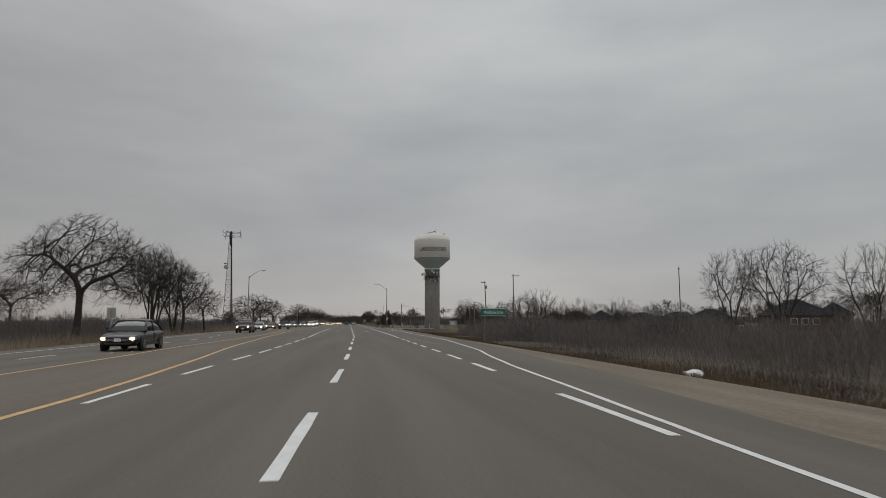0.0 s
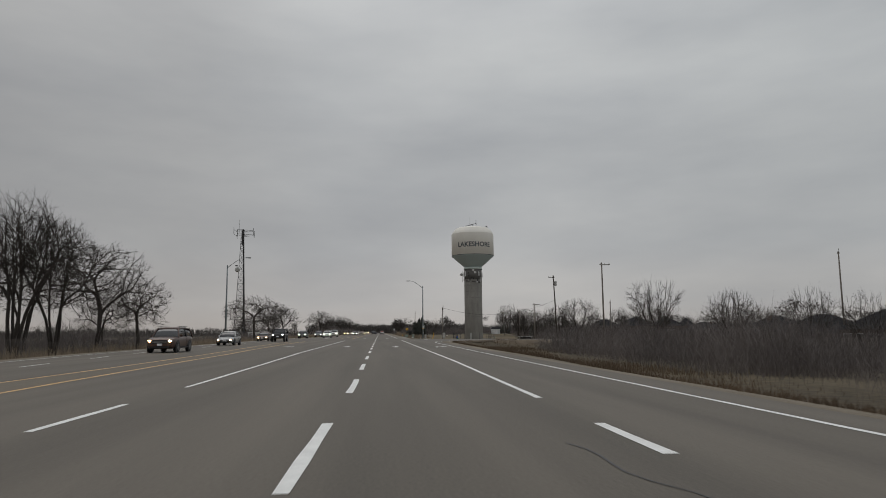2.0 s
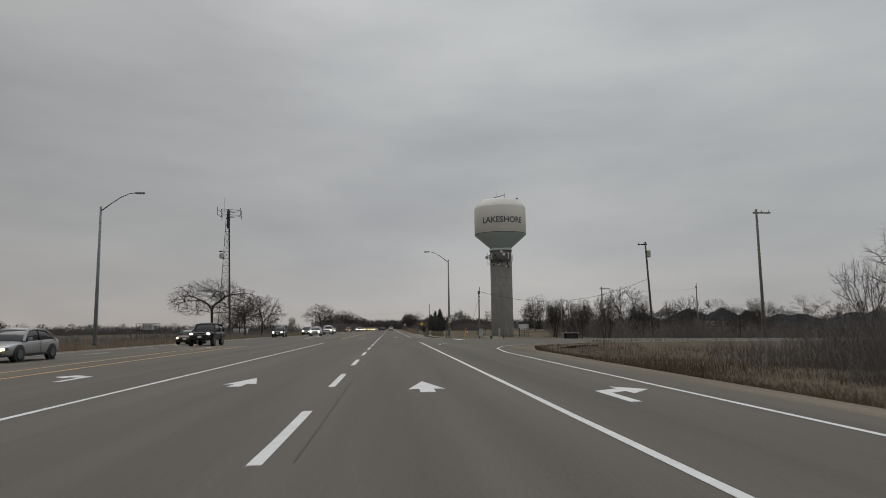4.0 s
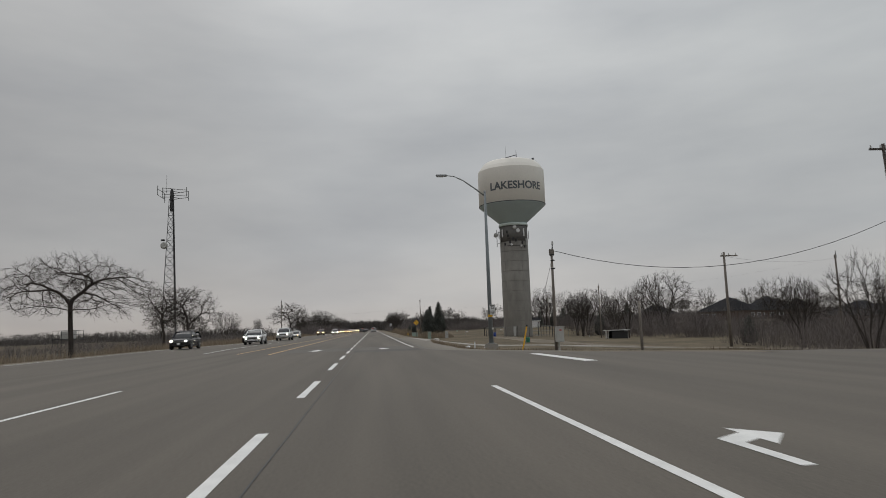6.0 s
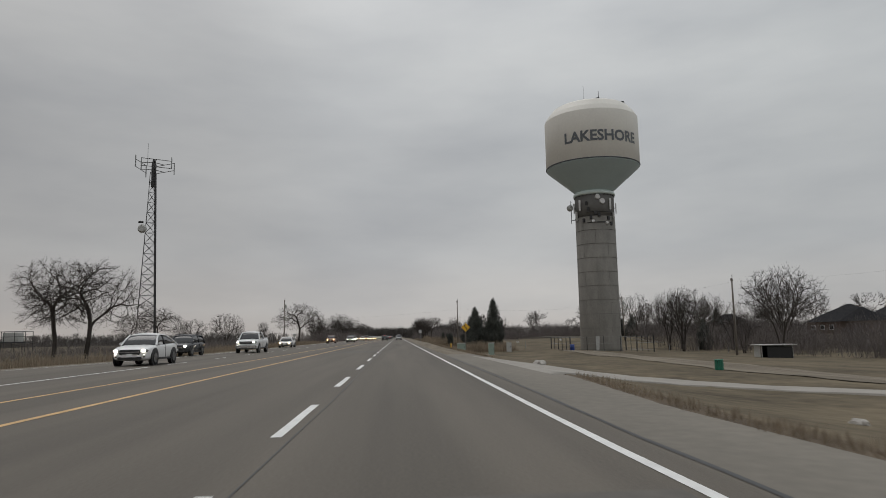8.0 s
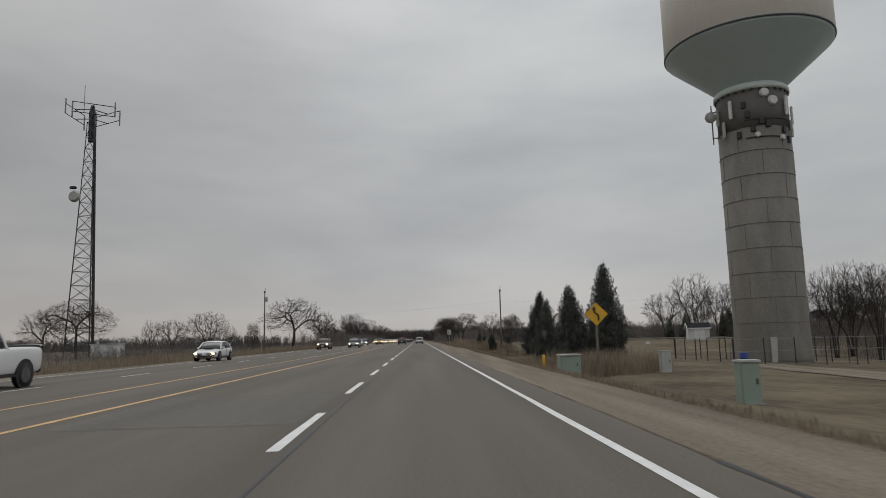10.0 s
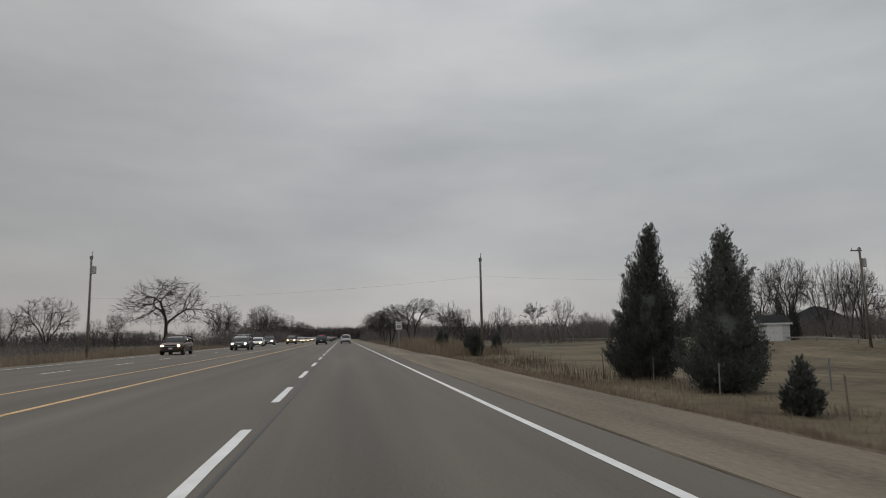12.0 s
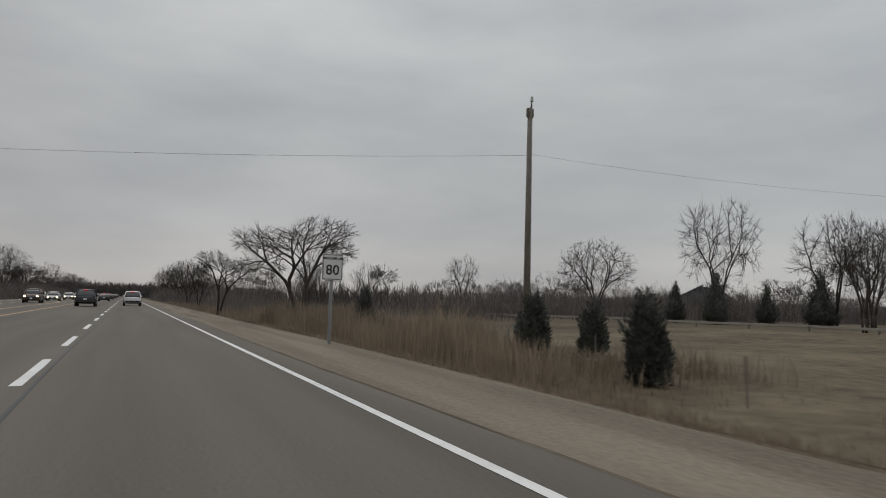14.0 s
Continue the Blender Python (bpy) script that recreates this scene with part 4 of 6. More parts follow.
tagged(link("tall_grass", *blades(rng, scatter(rng, 2600, 6.8, 14, 284, 326, right_verge), 0.2, 0.75, 0.007), M_WEED), "dark dry weeds in patches along the shoulder", "grass", kind="stuff")
tagged(link("tall_grass", *blades(rng, scatter(rng, 19000, 5.0, 15.5, 317, 354, lambda x, y: x < interp(y, GRAVEL_R) + 0.8), 0.7, 1.7, 0.012), M_REED), "tall tan reed grass along the shoulder", "grass", kind="stuff")
tagged(link("tall_grass", *blades(rng, scatter(rng, 9000, 6.8, 14, 350, 470, right_verge), 0.4, 1.1, 0.02), M_REED), "dry verge grass", "grass", kind="stuff")
tagged(link("tall_grass", *blades(rng, scatter(rng, 4200, 6.2, 32, 155, 182, lambda x, y: x < interp(y, GRAVEL_R) + 0.7), 0.08, 0.42, 0.007), M_WEED), "dry weeds at the road corner", "grass", kind="stuff")
tagged(link("tall_grass", *blades(rng, scatter(rng, 9000, 8, 26, 105, 142, right_verge), 0.15, 0.5, 0.012), M_WEED), "dry weeds on the bank before the side road", "grass", kind="stuff")

def lip_spots(n, y0, y1, wide):
    """Places along the outer edge of the gravel."""
    out = []
    for _ in range(n):
        y = rng.uniform(y0, y1)
        x = interp(y, GRAVEL_R) + 0.12 * noise.noise(Vector((y * 0.8, 2, 0))) + abs(rng.gauss(0, 1)) * wide
        if on_drive(x, y) or 190.5 < y < 212.5:
            continue
        out.append((x, y, ground_z(x, y) + 0.02, 0.6 + 0.7 * abs(noise.noise(Vector((y * 0.6, x, 5))))))
    return out


tagged(link("lip_grass", *blades(rng, lip_spots(15000, 160, 350, 0.42), 0.06, 0.26, 0.011), M_REED), "tufts of short tan grass along the gravel edge", "grass", kind="stuff")
tagged(link("lip_grass", *blades(rng, lip_spots(9000, 6, 130, 0.4), 0.05, 0.22, 0.011), M_WEED), "tufts of short brown grass along the gravel edge", "grass", kind="stuff")

# ---------------------------------------------------------------- junipers


def juniper(seed, height, width, loc, label, lobes=1, fine=1.0, skew=0.1, column=False):
    """An evergreen: a trunk and a dense cone of ascending plumes, ragged and open towards the tip.
    fine: how many sprays it has; skew: how far the tip leans."""
    r = random.Random(seed)
    ob = thing("juniper", loc, label, "evergreen", "roadside junipers")
    part("trunk", tube([(0, 0, -0.2), (0.05, 0, height * 0.4), (skew * 0.8, 0.03, height * 0.93)], [0.13, 0.09, 0.015], 7), M_BARK, ob)
    verts, faces = [], []

    def spray(c, d, ln, wide):
        w = d.cross(Vector((r.gauss(0, 1), r.gauss(0, 1), r.gauss(0, 1)))).normalized() * wide
        b = len(verts)
        verts.extend((c - w * 0.35, c + d * ln * 0.45 + w, c + d * ln, c + d * ln * 0.45 - w))
        faces.append((b, b + 1, b + 2, b + 3))

    table = [(0.0, 0.74), (0.1, 0.93), (0.27, 0.98), (0.42, 0.84), (0.56, 0.67), (0.7, 0.53), (0.84, 0.36), (0.94, 0.2), (1.0, 0.03)]
    if column:
        table = [(0.0, 0.7), (0.15, 0.92), (0.45, 1.0), (0.72, 0.9), (0.88, 0.62), (1.0, 0.18)]
    rings, sides = 22, 26
    for j in range(rings + 1):
        u = 0.02 + 0.7 * j / rings
        for k in range(sides):
            a = 6.2832 * k / sides
            rr = 0.47 * width * interp(u, table) * (0.5 if u < 0.5 else 0.5 - 2.0 * (u - 0.5)) * (1 + 0.45 * noise.noise(Vector((math.cos(a) * 1.6, math.sin(a) * 1.6, u * height * 1.1 + seed))))
            verts.append(Vector((math.cos(a) * rr + skew * u * u, math.sin(a) * rr, u * height)))
    for j in range(rings):
        faces.extend((j * sides + k, j * sides + (k + 1) % sides, (j + 1) * sides + (k + 1) % sides, (j + 1) * sides + k) for k in range(sides))
    plumes = int((60 + 30 * height) * (0.7 + 0.3 * lobes))
    bulge = [(r.uniform(0, 6.28), r.uniform(0.15, 0.85), r.uniform(-0.38, 0.38)) for _ in range(9 + 2 * lobes)]
    for k in range(plumes):
        u = 1 - ((k + r.random()) / plumes) ** 0.72
        a = k * 2.3999 + r.uniform(-0.4, 0.4)
        swell = 1.0 + sum(g * math.exp(-((u - h) / 0.09) ** 2) * max(0.0, math.cos(a - b)) for b, h, g in bulge)
        rad = 0.47 * width * interp(u, table) * swell * r.uniform(0.82, 1.06)
        lift = 0.5 * rad + (0.16 + 0.3 * u)
        z0 = max(0.04, u * height - lift)
        n = int((14 + 44 * rad) * fine * (1.0 if u < 0.55 else 0.9))
        out = Vector((math.cos(a), math.sin(a), 0))
        tip_d = (out * (0.8 - 0.6 * u) + Vector((0.12, 0, 1.0))).normalized()
        lean_x = skew * u * u
        for _ in range(n):
            f = r.uniform(0.42 if u < 0.6 else 0.1, 1.0)
            c = out * rad * f + Vector((lean_x, 0, z0 + lift * f ** 1.6))
            size = (0.05 + 0.13 * (1 - f)) * (0.62 + 0.2 * width) * (1.2 - 0.8 * u)
            c += Vector((r.gauss(0, 1), r.gauss(0, 1), r.gauss(0, 1.2))) * size
            if c.z < 0.02:
                continue
            d = (tip_d + Vector((r.gauss(0, 0.36), r.gauss(0, 0.36), r.gauss(0, 0.3)))).normalized()
            ln = r.uniform(0.11, 0.24) * (1.2 if f < 0.6 else 0.95) / fine ** 0.32
            spray(c, d, ln, ln * (0.22 if f < 0.6 else 0.145))
    link("crown", verts, faces, M_JUNIPER, ob)
    return ob


J = "dark green dense juniper with a ragged pointed crown"
juniper(1, 7.1, 3.6, on_land(12.5, 260.6), "tall dark green juniper with a pointed ragged crown", 2, 2.0, 0.1)
juniper(2, 5.6, 3.4, on_land(10.45, 261.4), J, 2, 2.0, -0.1)
juniper(3, 7.2, 3.5, on_land(12.85, 288.4), "tall broad dark green juniper with a leaning tip", 1, 3.6, 0.5)
juniper(4, 5.8, 3.0, on_land(12.45, 281.4), J, 1, 3.4, 0.15)
juniper(5, 2.2, 1.3, on_land(12.5, 273.2), "small dark juniper bush beside a fallen drum", 1, 1.2)
juniper(6, 1.5, 0.9, on_land(10.9, 275.6), "small dark juniper bush", 1, 1.2)
juniper(23, 1.9, 1.6, on_land(13.3, 270.6), "small loose grey-green evergreen on the lawn", 1, 0.6)
juniper(7, 2.35, 1.2, on_land(11.94, 325.39), "small dark juniper beside the pole", 1, 1.5, 0.05, True)
juniper(8, 2.45, 1.15, on_land(11.29, 319.15), "small dark juniper in tall grass", 1, 1.5, -0.15, True)
juniper(9, 2.1, 1.1, on_land(14.66, 325.73), "small dark juniper in tall grass", 1, 1.5, 0.05, True)
juniper(10, 2.8, 1.3, on_land(11.2, 341), "small dark juniper under the bare tree", 1)
juniper(11, 2.4, 1.1, on_land(12.6, 346), "small dark juniper under the bare tree", 1)
juniper(12, 6.5, 4.0, on_land(64, 352), "dark spruce in the hedge wood", 1, 0.5)
juniper(13, 7.5, 4.0, on_land(82, 340), "dark spruce in the hedge wood", 1, 0.5)
juniper(14, 4.8, 2.6, on_land(56.0, 364), "dark evergreen under a bare tree", 1, 0.5)
juniper(20, 4.6, 2.8, on_land(66.0, 360), "dark evergreen under a bare tree", 1, 0.5)
juniper(21, 5.0, 2.2, on_land(56.5, 338.5), "dark evergreen behind the shed", 1, 0.5)
juniper(22, 6.0, 3.5, on_land(58, 360), "dark spruce in the hedge wood", 1, 0.5)
juniper(15, 6.0, 3.2, on_land(56, 292), "dark evergreen in the hedge wood", 1, 0.5)
juniper(19, 3.4, 2.2, on_land(44, 205), "dark evergreen beyond the side road", 1, 0.5)

# ---------------------------------------------------------------- water tower
TOWER = (31.4, 274.5)
tw_z = ground_z(*TOWER)
tower = thing("water_tower", (*TOWER, tw_z), "tall water tower with a cream tank on a grey concrete shaft", "water tower")
zz = lambda z: 1.25 + (z - 1.25) * 1.026 - tw_z
part("shaft", lathe([(3.2, -0.3), (3.16, 0.4), (3.1, 3.0), (3.08, zz(18.8))], 40), M_SHAFT, tower, "grey precast concrete shaft", True)
part("shaft_collar", lathe([(3.05, zz(18.8)), (3.05, zz(22.2))], 40), M_SHAFT_DARK, tower, "dark grey upper shaft band", True)
for k in range(10):
    z = zz(18.8) - 2.17 * k
    part("shaft_joint", lathe([(3.09, z - 0.02), (3.13, z), (3.09, z + 0.02)], 40), M_SEAMLINE, tower, "", True)
    for q in range(5):
        a = q * 1.2566 + 0.63 * (k % 2)
        part("panel_seam", box((0.02, 0.022, 2.1), (3.105 * math.cos(a), 3.105 * math.sin(a), z - 1.08), 0, Euler((0, 0, a)).to_matrix()), M_SEAMLINE, tower)
part("ring", lathe([(3.0, zz(22.15)), (3.25, zz(22.2)), (3.25, zz(22.5)), (3.05, zz(22.8)), (2.9, zz(22.8))], 48), M_RING, tower, "pale green steel ring under the tank", True)
for k in range(28):
    a = 2 * math.pi * k / 28
    part("bracket", box((0.12, 0.2, 0.16), (3.1 * math.cos(a), 3.1 * math.sin(a), zz(22.08)), 0, Euler((0, 0, a)).to_matrix()), M_DARKSTEEL, tower)
part("cone", lathe([(2.95, zz(22.8)), (3.0, zz(22.9)), (7.22, zz(26.5)), (7.3, zz(26.72))], 72), M_TANK_GREEN, tower, "grey-green conical tank bottom", True)
part("tank", lathe([(7.3, zz(26.8)), (7.38, zz(26.86)), (7.38, zz(34.15)), (7.34, zz(34.3))], 72), M_TANK, tower, "cream painted tank wall", True)
part("drip_edge", lathe([(7.3, zz(26.7)), (7.42, zz(26.74)), (7.42, zz(26.84)), (7.3, zz(26.86))], 72), M_LETTER, tower, "dark lower rim of the tank", True)
part("dome", lathe([(7.34, zz(34.3)), (6.9, zz(35.0)), (6.05, zz(36.0)), (5.5, zz(36.3)), (3.6, zz(36.7)), (0.1, zz(36.85))], 72), M_TANK, tower, "cream bevelled roof")
for k in range(12):
    a = 2 * math.pi * k / 12
    part("tank_seam", box((0.012, 0.02, 7.2), (7.385 * math.cos(a), 7.385 * math.sin(a), zz(30.4)), 0, Euler((0, 0, a)).to_matrix()), M_TANK, tower)


def curved_word(body, size, radius, angle, z, material, stretch=1.0):
    """A word wrapped round the tank; angle is the direction of its middle."""
    vs, fs = text_mesh(body, size, 0.03)
    cut = bmesh.new()
    bv = [cut.verts.new(v) for v in vs]
    for f in fs:
        try:
            cut.faces.new([bv[i] for i in f])
        except ValueError:
            pass
    bmesh.ops.triangulate(cut, faces=cut.faces)
    bmesh.ops.subdivide_edges(cut, edges=[e for e in cut.edges if e.calc_length() > 0.35], cuts=1)
    for v in cut.verts:
        a = angle + v.co.x * stretch / radius
        v.co = Vector((radius * math.cos(a), radius * math.sin(a), z + v.co.y))
    return part("lettering", cut, material, tower, "dark grey painted place name")


curved_word("LAKESHORE", 2.3, 7.43, radians(-93), zz(30.0), M_LETTER, 0.98)
curved_word("LAKESHORE", 2.3, 7.43, radians(87), zz(30.0), M_LETTER, 0.98)
# antennas on the upper shaft
for k, (deg, z, h, r) in enumerate([(-150, 20.6, 1.7, 0.16), (-165, 19.0, 1.5, 0.14), (-60, 20.6, 1.8, 0.17), (-48, 18.6, 1.5, 0.15), (-20, 20.2, 1.7, 0.16), (60, 20.2, 1.7, 0.16), (120, 20.2, 1.7, 0.16), (180, 20.4, 1.6, 0.15)]):
    a = radians(deg)
    c, s = math.cos(a), math.sin(a)
    part("panel_antenna", box((0.18, 0.32, h), (3.3 * c, 3.3 * s, zz(z)), 0.04, Euler((0, 0, a)).to_matrix()), M_GREY if k % 2 else M_WHITE, tower, "slim panel antenna")
    part("antenna_arm", tube([(2.8 * c, 2.8 * s, zz(z)), (3.25 * c, 3.25 * s, zz(z))], 0.04, 6), M_DARKSTEEL, tower)
for deg, z, r in [(-97, 21.7, 0.42), (-84, 21.0, 0.45),  (-72, 17.7, 0.25), (-112, 18.0, 0.25)]:
    a = radians(deg)
    d = bmesh.new()
    bmesh.ops.create_cone(d, cap_ends=True, segments=20, radius1=r, radius2=r * 0.8, depth=0.22, matrix=Matrix.Translation((3.2 * math.cos(a), 3.2 * math.sin(a), zz(z))) @ Matrix.Rotation(a, 4, "Z") @ Matrix.Rotation(radians(90), 4, "Y"))
    part("dish_antenna", d, M_WHITE, tower, "round white dish antenna")
for z in (19.4, 17.8):
    part("antenna_rail", tube([(3.12 * math.cos(radians(d)), 3.12 * math.sin(radians(d)), zz(z)) for d in range(-130, -49, 10)], 0.05, 6), M_DARKSTEEL, tower)
for deg, z in [(-125, 19.9), (-118, 18.6), (-105, 19.2), (-140, 18.2), (-95, 18.9), (-66, 18.4), (-55, 17.6), (-130, 20.8)]:
    a = radians(deg)
    part("radio_unit", box((0.25, 0.4, 0.6), (3.1 * math.cos(a), 3.1 * math.sin(a), zz(z)), 0.03, Euler((0, 0, a)).to_matrix()), M_DARKSTEEL, tower)
part("dish_mount", tube([(-3.75, 0.2, zz(18.0)), (-3.75, 0.2, zz(21.6))], 0.06, 6), M_DARKSTEEL, tower)
for z in (18.6, 21.0):
    part("antenna_arm", tube([(-2.9, 0.1, zz(z)), (-3.75, 0.2, zz(z))], 0.05, 6), M_DARKSTEEL, tower)
part("dish_antenna", lathe([(0.05, 0.0), (0.38, 0.02), (0.5, 0.2), (0.5, 0.42), (0.1, 0.5)], 20), M_GREY, tower, "round grey drum dish", True).matrix_local = pose(-4.05, 0.1, zz(20.4), 90, 0, 0)
# roof gear
roof = zz(36.7)
for x in (-2.4, -1.2, 0.0, 1.2):
    part("roof_post", tube([(x, -1.2, roof - 0.2), (x, -1.2, roof + 0.35 + 0.28 * (x + 2.4))], 0.05, 6), M_DARKSTEEL, tower)
    part("roof_brace", tube([(x, -1.2, roof + 0.3 + 0.28 * (x + 2.4)), (x + 0.6, -0.6, roof)], 0.035, 5), M_DARKSTEEL, tower)
part("roof_rail", tube([(-2.6, -1.2, roof + 0.2), (1.3, -1.2, roof + 1.3)], 0.09, 6), M_DARKSTEEL, tower)
part("whip_antenna", tube([(-0.9, 0, roof), (-0.9, 0, roof + 3.6)], [0.035, 0.02], 5), M_STEEL, tower)
part("whip_antenna", tube([(1.2, -1.2, roof), (1.2, -1.2, roof + 2.3)], [0.05, 0.04], 5), M_DARKSTEEL, tower)
part("beacon", box((0.45, 0.35, 0.4), (4.6, -2.6, roof - 0.05), 0.05), M_DARKSTEEL, tower)
part("hatch_platform", box((2.2, 1.4, 0.12), (1.2, 0.2, roof + 0.1), 0.02), M_DARKSTEEL, tower)
# foot: door and a little blue drum
part("door", box((1.1, 0.12, 2.2), (-1.1, -2.86, 1.1), 0.02), M_GREY, tower, "grey steel service door")
drum = thing("drum", on_land(24.6, 266.0), "blue plastic drum beside the tower", "drum")
part("drum_body", lathe([(0.28, 0), (0.3, 0.05), (0.3, 0.45), (0.31, 0.47), (0.3, 0.5), (0.3, 0.86), (0.27, 0.9)], 16), M_BLUE, drum, smooth=True)

# chain-link fence round the foot
fence = thing("fence", (*TOWER, tw_z), "grey wire fence with posts round the tower foot", "fence")
corners = [(-6.5, -6.2), (6.0, -6.2), (6.0, 6), (-6.5, 6), (-6.5, -6.2)]
for (x0, y0), (x1, y1) in zip(corners, corners[1:]):
    for i in range(5):
        x, y = x0 + (x1 - x0) * i / 5, y0 + (y1 - y0) * i / 5
        part("post", tube([(x, y, -0.2), (x, y, 2.2)], 0.05 if i else 0.09, 6), M_DARKSTEEL, fence)
    for z in (0.15, 1.15, 2.1):
        part("rail", tube([(x0, y0, z), (x1, y1, z)], 0.014, 5), M_STEEL, fence)
for k in range(14):
    x = 16 + k * 4.6
    fp = thing("fence_post", on_land(x, 281 - 0.55 * k), "thin grey steel post of a field fence", "fence post", "field fence posts")
    part("post", tube([(0, 0, -0.2), (0, 0, 1.15)], 0.035, 6), M_STEEL, fp)

for k in range(17):
    y = 264 + k * 5.2
    fp = thing("fence_post", on_land(11.3 + 0.25 * math.sin(k * 1.7), y), "thin rusty steel post of a verge fence", "fence post", "verge fence posts")
    part("post", tube([(0, 0, -0.2), (0.05 * math.sin(k * 2.3), 0, 1.1)], 0.02, 5), M_POLE if k % 3 else M_STEEL, fp)

# ---------------------------------------------------------------- lattice mast
mast = thing("lattice_mast", on_land(-60.8, 339.7), "tall dark steel lattice mast with antennas on top", "radio mast")
MH = 47.0
legs = []
for k in range(3):
    a = radians(200 + 120 * k)
    f = lambda t, a=a: Vector(((0.8 + 2.1 * (1 - t) ** 1.1) * math.cos(a), (0.8 + 2.1 * (1 - t) ** 1.1) * math.sin(a), MH * 0.93 * t))
    legs.append(f)
    part("leg", tube([f(i / 12) for i in range(13)], [0.13 - 0.004 * i for i in range(13)], 6), M_DARKSTEEL, mast)
N = 17
for i in range(N):
    t0, t1 = i / N, (i + 1) / N
    for k in range(3):
        p, q = legs[k], legs[(k + 1) % 3]
        part("brace", tube([p(t0), q(t1)], 0.045, 4), M_DARKSTEEL, mast)
        part("brace", tube([q(t0), p(t1)], 0.045, 4), M_DARKSTEEL, mast)
        part("girt", tube([p(t1), q(t1)], 0.045, 4), M_DARKSTEEL, mast)
part("cable_ladder", tube([legs[2](0) + Vector((0.4, -0.6, 0)), legs[2](1.0)], [0.3, 0.28], 6), M_DARKSTEEL, mast, "thick bundle of feeder cables")
part("mast_top", lathe([(0.55, MH * 0.85), (0.6, MH * 0.97), (0.3, MH * 1.0)], 10), M_DARKSTEEL, mast)
for k in range(3):
    a = radians(-90 + 30 + 120 * k)
    b = a + radians(90)
    c = Vector((3.2 * math.cos(a), 3.2 * math.sin(a), 0))
    d = Vector((math.cos(b), math.sin(b), 0))
    for z in (MH * 0.985, MH * 0.945):
        part("head_frame", tube([c - d * 3.6 + Vector((0, 0, z)), c + d * 3.6 + Vector((0, 0, z))], 0.08, 6), M_DARKSTEEL, mast)
        part("head_arm", tube([(0, 0, z), tuple(c + Vector((0, 0, z)))], 0.09, 6), M_DARKSTEEL, mast)
    for o in (-3.5, 3.5):
        p = c + d * o
        part("panel_antenna", box((0.22, 0.22, 2.9), tuple(p + Vector((0, 0, MH * 0.965 + (0.5 if o > 0 else -0.6)))), 0.05), M_STEEL, mast, "slim grey panel antenna")
part("whip_antenna", tube([(-1.6, 0, MH * 0.97), (-1.6, 0, MH + 4.2)], [0.07, 0.05], 5), M_STEEL, mast)
ds = bmesh.new()
bmesh.ops.create_cone(ds, cap_ends=True, segments=20, radius1=1.1, radius2=0.8, depth=0.6, matrix=Matrix.Translation((-1.6, -2.2, MH * 0.62)) @ Matrix.Rotation(radians(90), 4, "X"))
part("dish_antenna", ds, M_GREY, mast, "grey dish antenna")
part("dish_antenna", box((1.2, 0.5, 0.5), (-2.0, -1.8, MH * 0.655), 0.1), M_DARKSTEEL, mast)

shelter = thing("equipment_shelter", on_land(-54.5, 336.0), "low pale equipment shelter at the foot of the mast", "shelter")
part("wall", box((4.6, 3.0, 2.3), (0, 0, 1.05), 0.03), M_SIDING, shelter)
part("roof", box((4.9, 3.3, 0.16), (0, 0, 2.26), 0.03), M_GREY, shelter, "flat grey roof")
part("door", box((0.95, 0.06, 1.95), (-1.2, -1.52, 0.98), 0.01), M_GREY, shelter, "grey steel door")

plat = thing("tank_platform", on_land(-82.2, 321.3), "grey tank on a railed steel platform across the field", "platform")
part("deck", box((7.0, 3.2, 0.2), (0, 0, 2.0), 0.02), M_DARKSTEEL, plat)
part("tank_box", box((3.2, 2.4, 2.0), (0, 0, 3.1), 0.12), M_GREY, plat, "grey box-shaped tank")
for sx in (-3.3, -1.1, 1.1, 3.3):
    for sy in (-1.5, 1.5):
        part("leg", tube([(sx, sy, -0.3), (sx, sy, 4.3)], 0.07, 6), M_DARKSTEEL, plat)
for sy in (-1.5, 1.5):
    for z in (3.2, 4.3):
        part("rail", tube([(-3.4, sy, z), (3.4, sy, z)], 0.05, 6), M_DARKSTEEL, plat)

# ---------------------------------------------------------------- street lamps


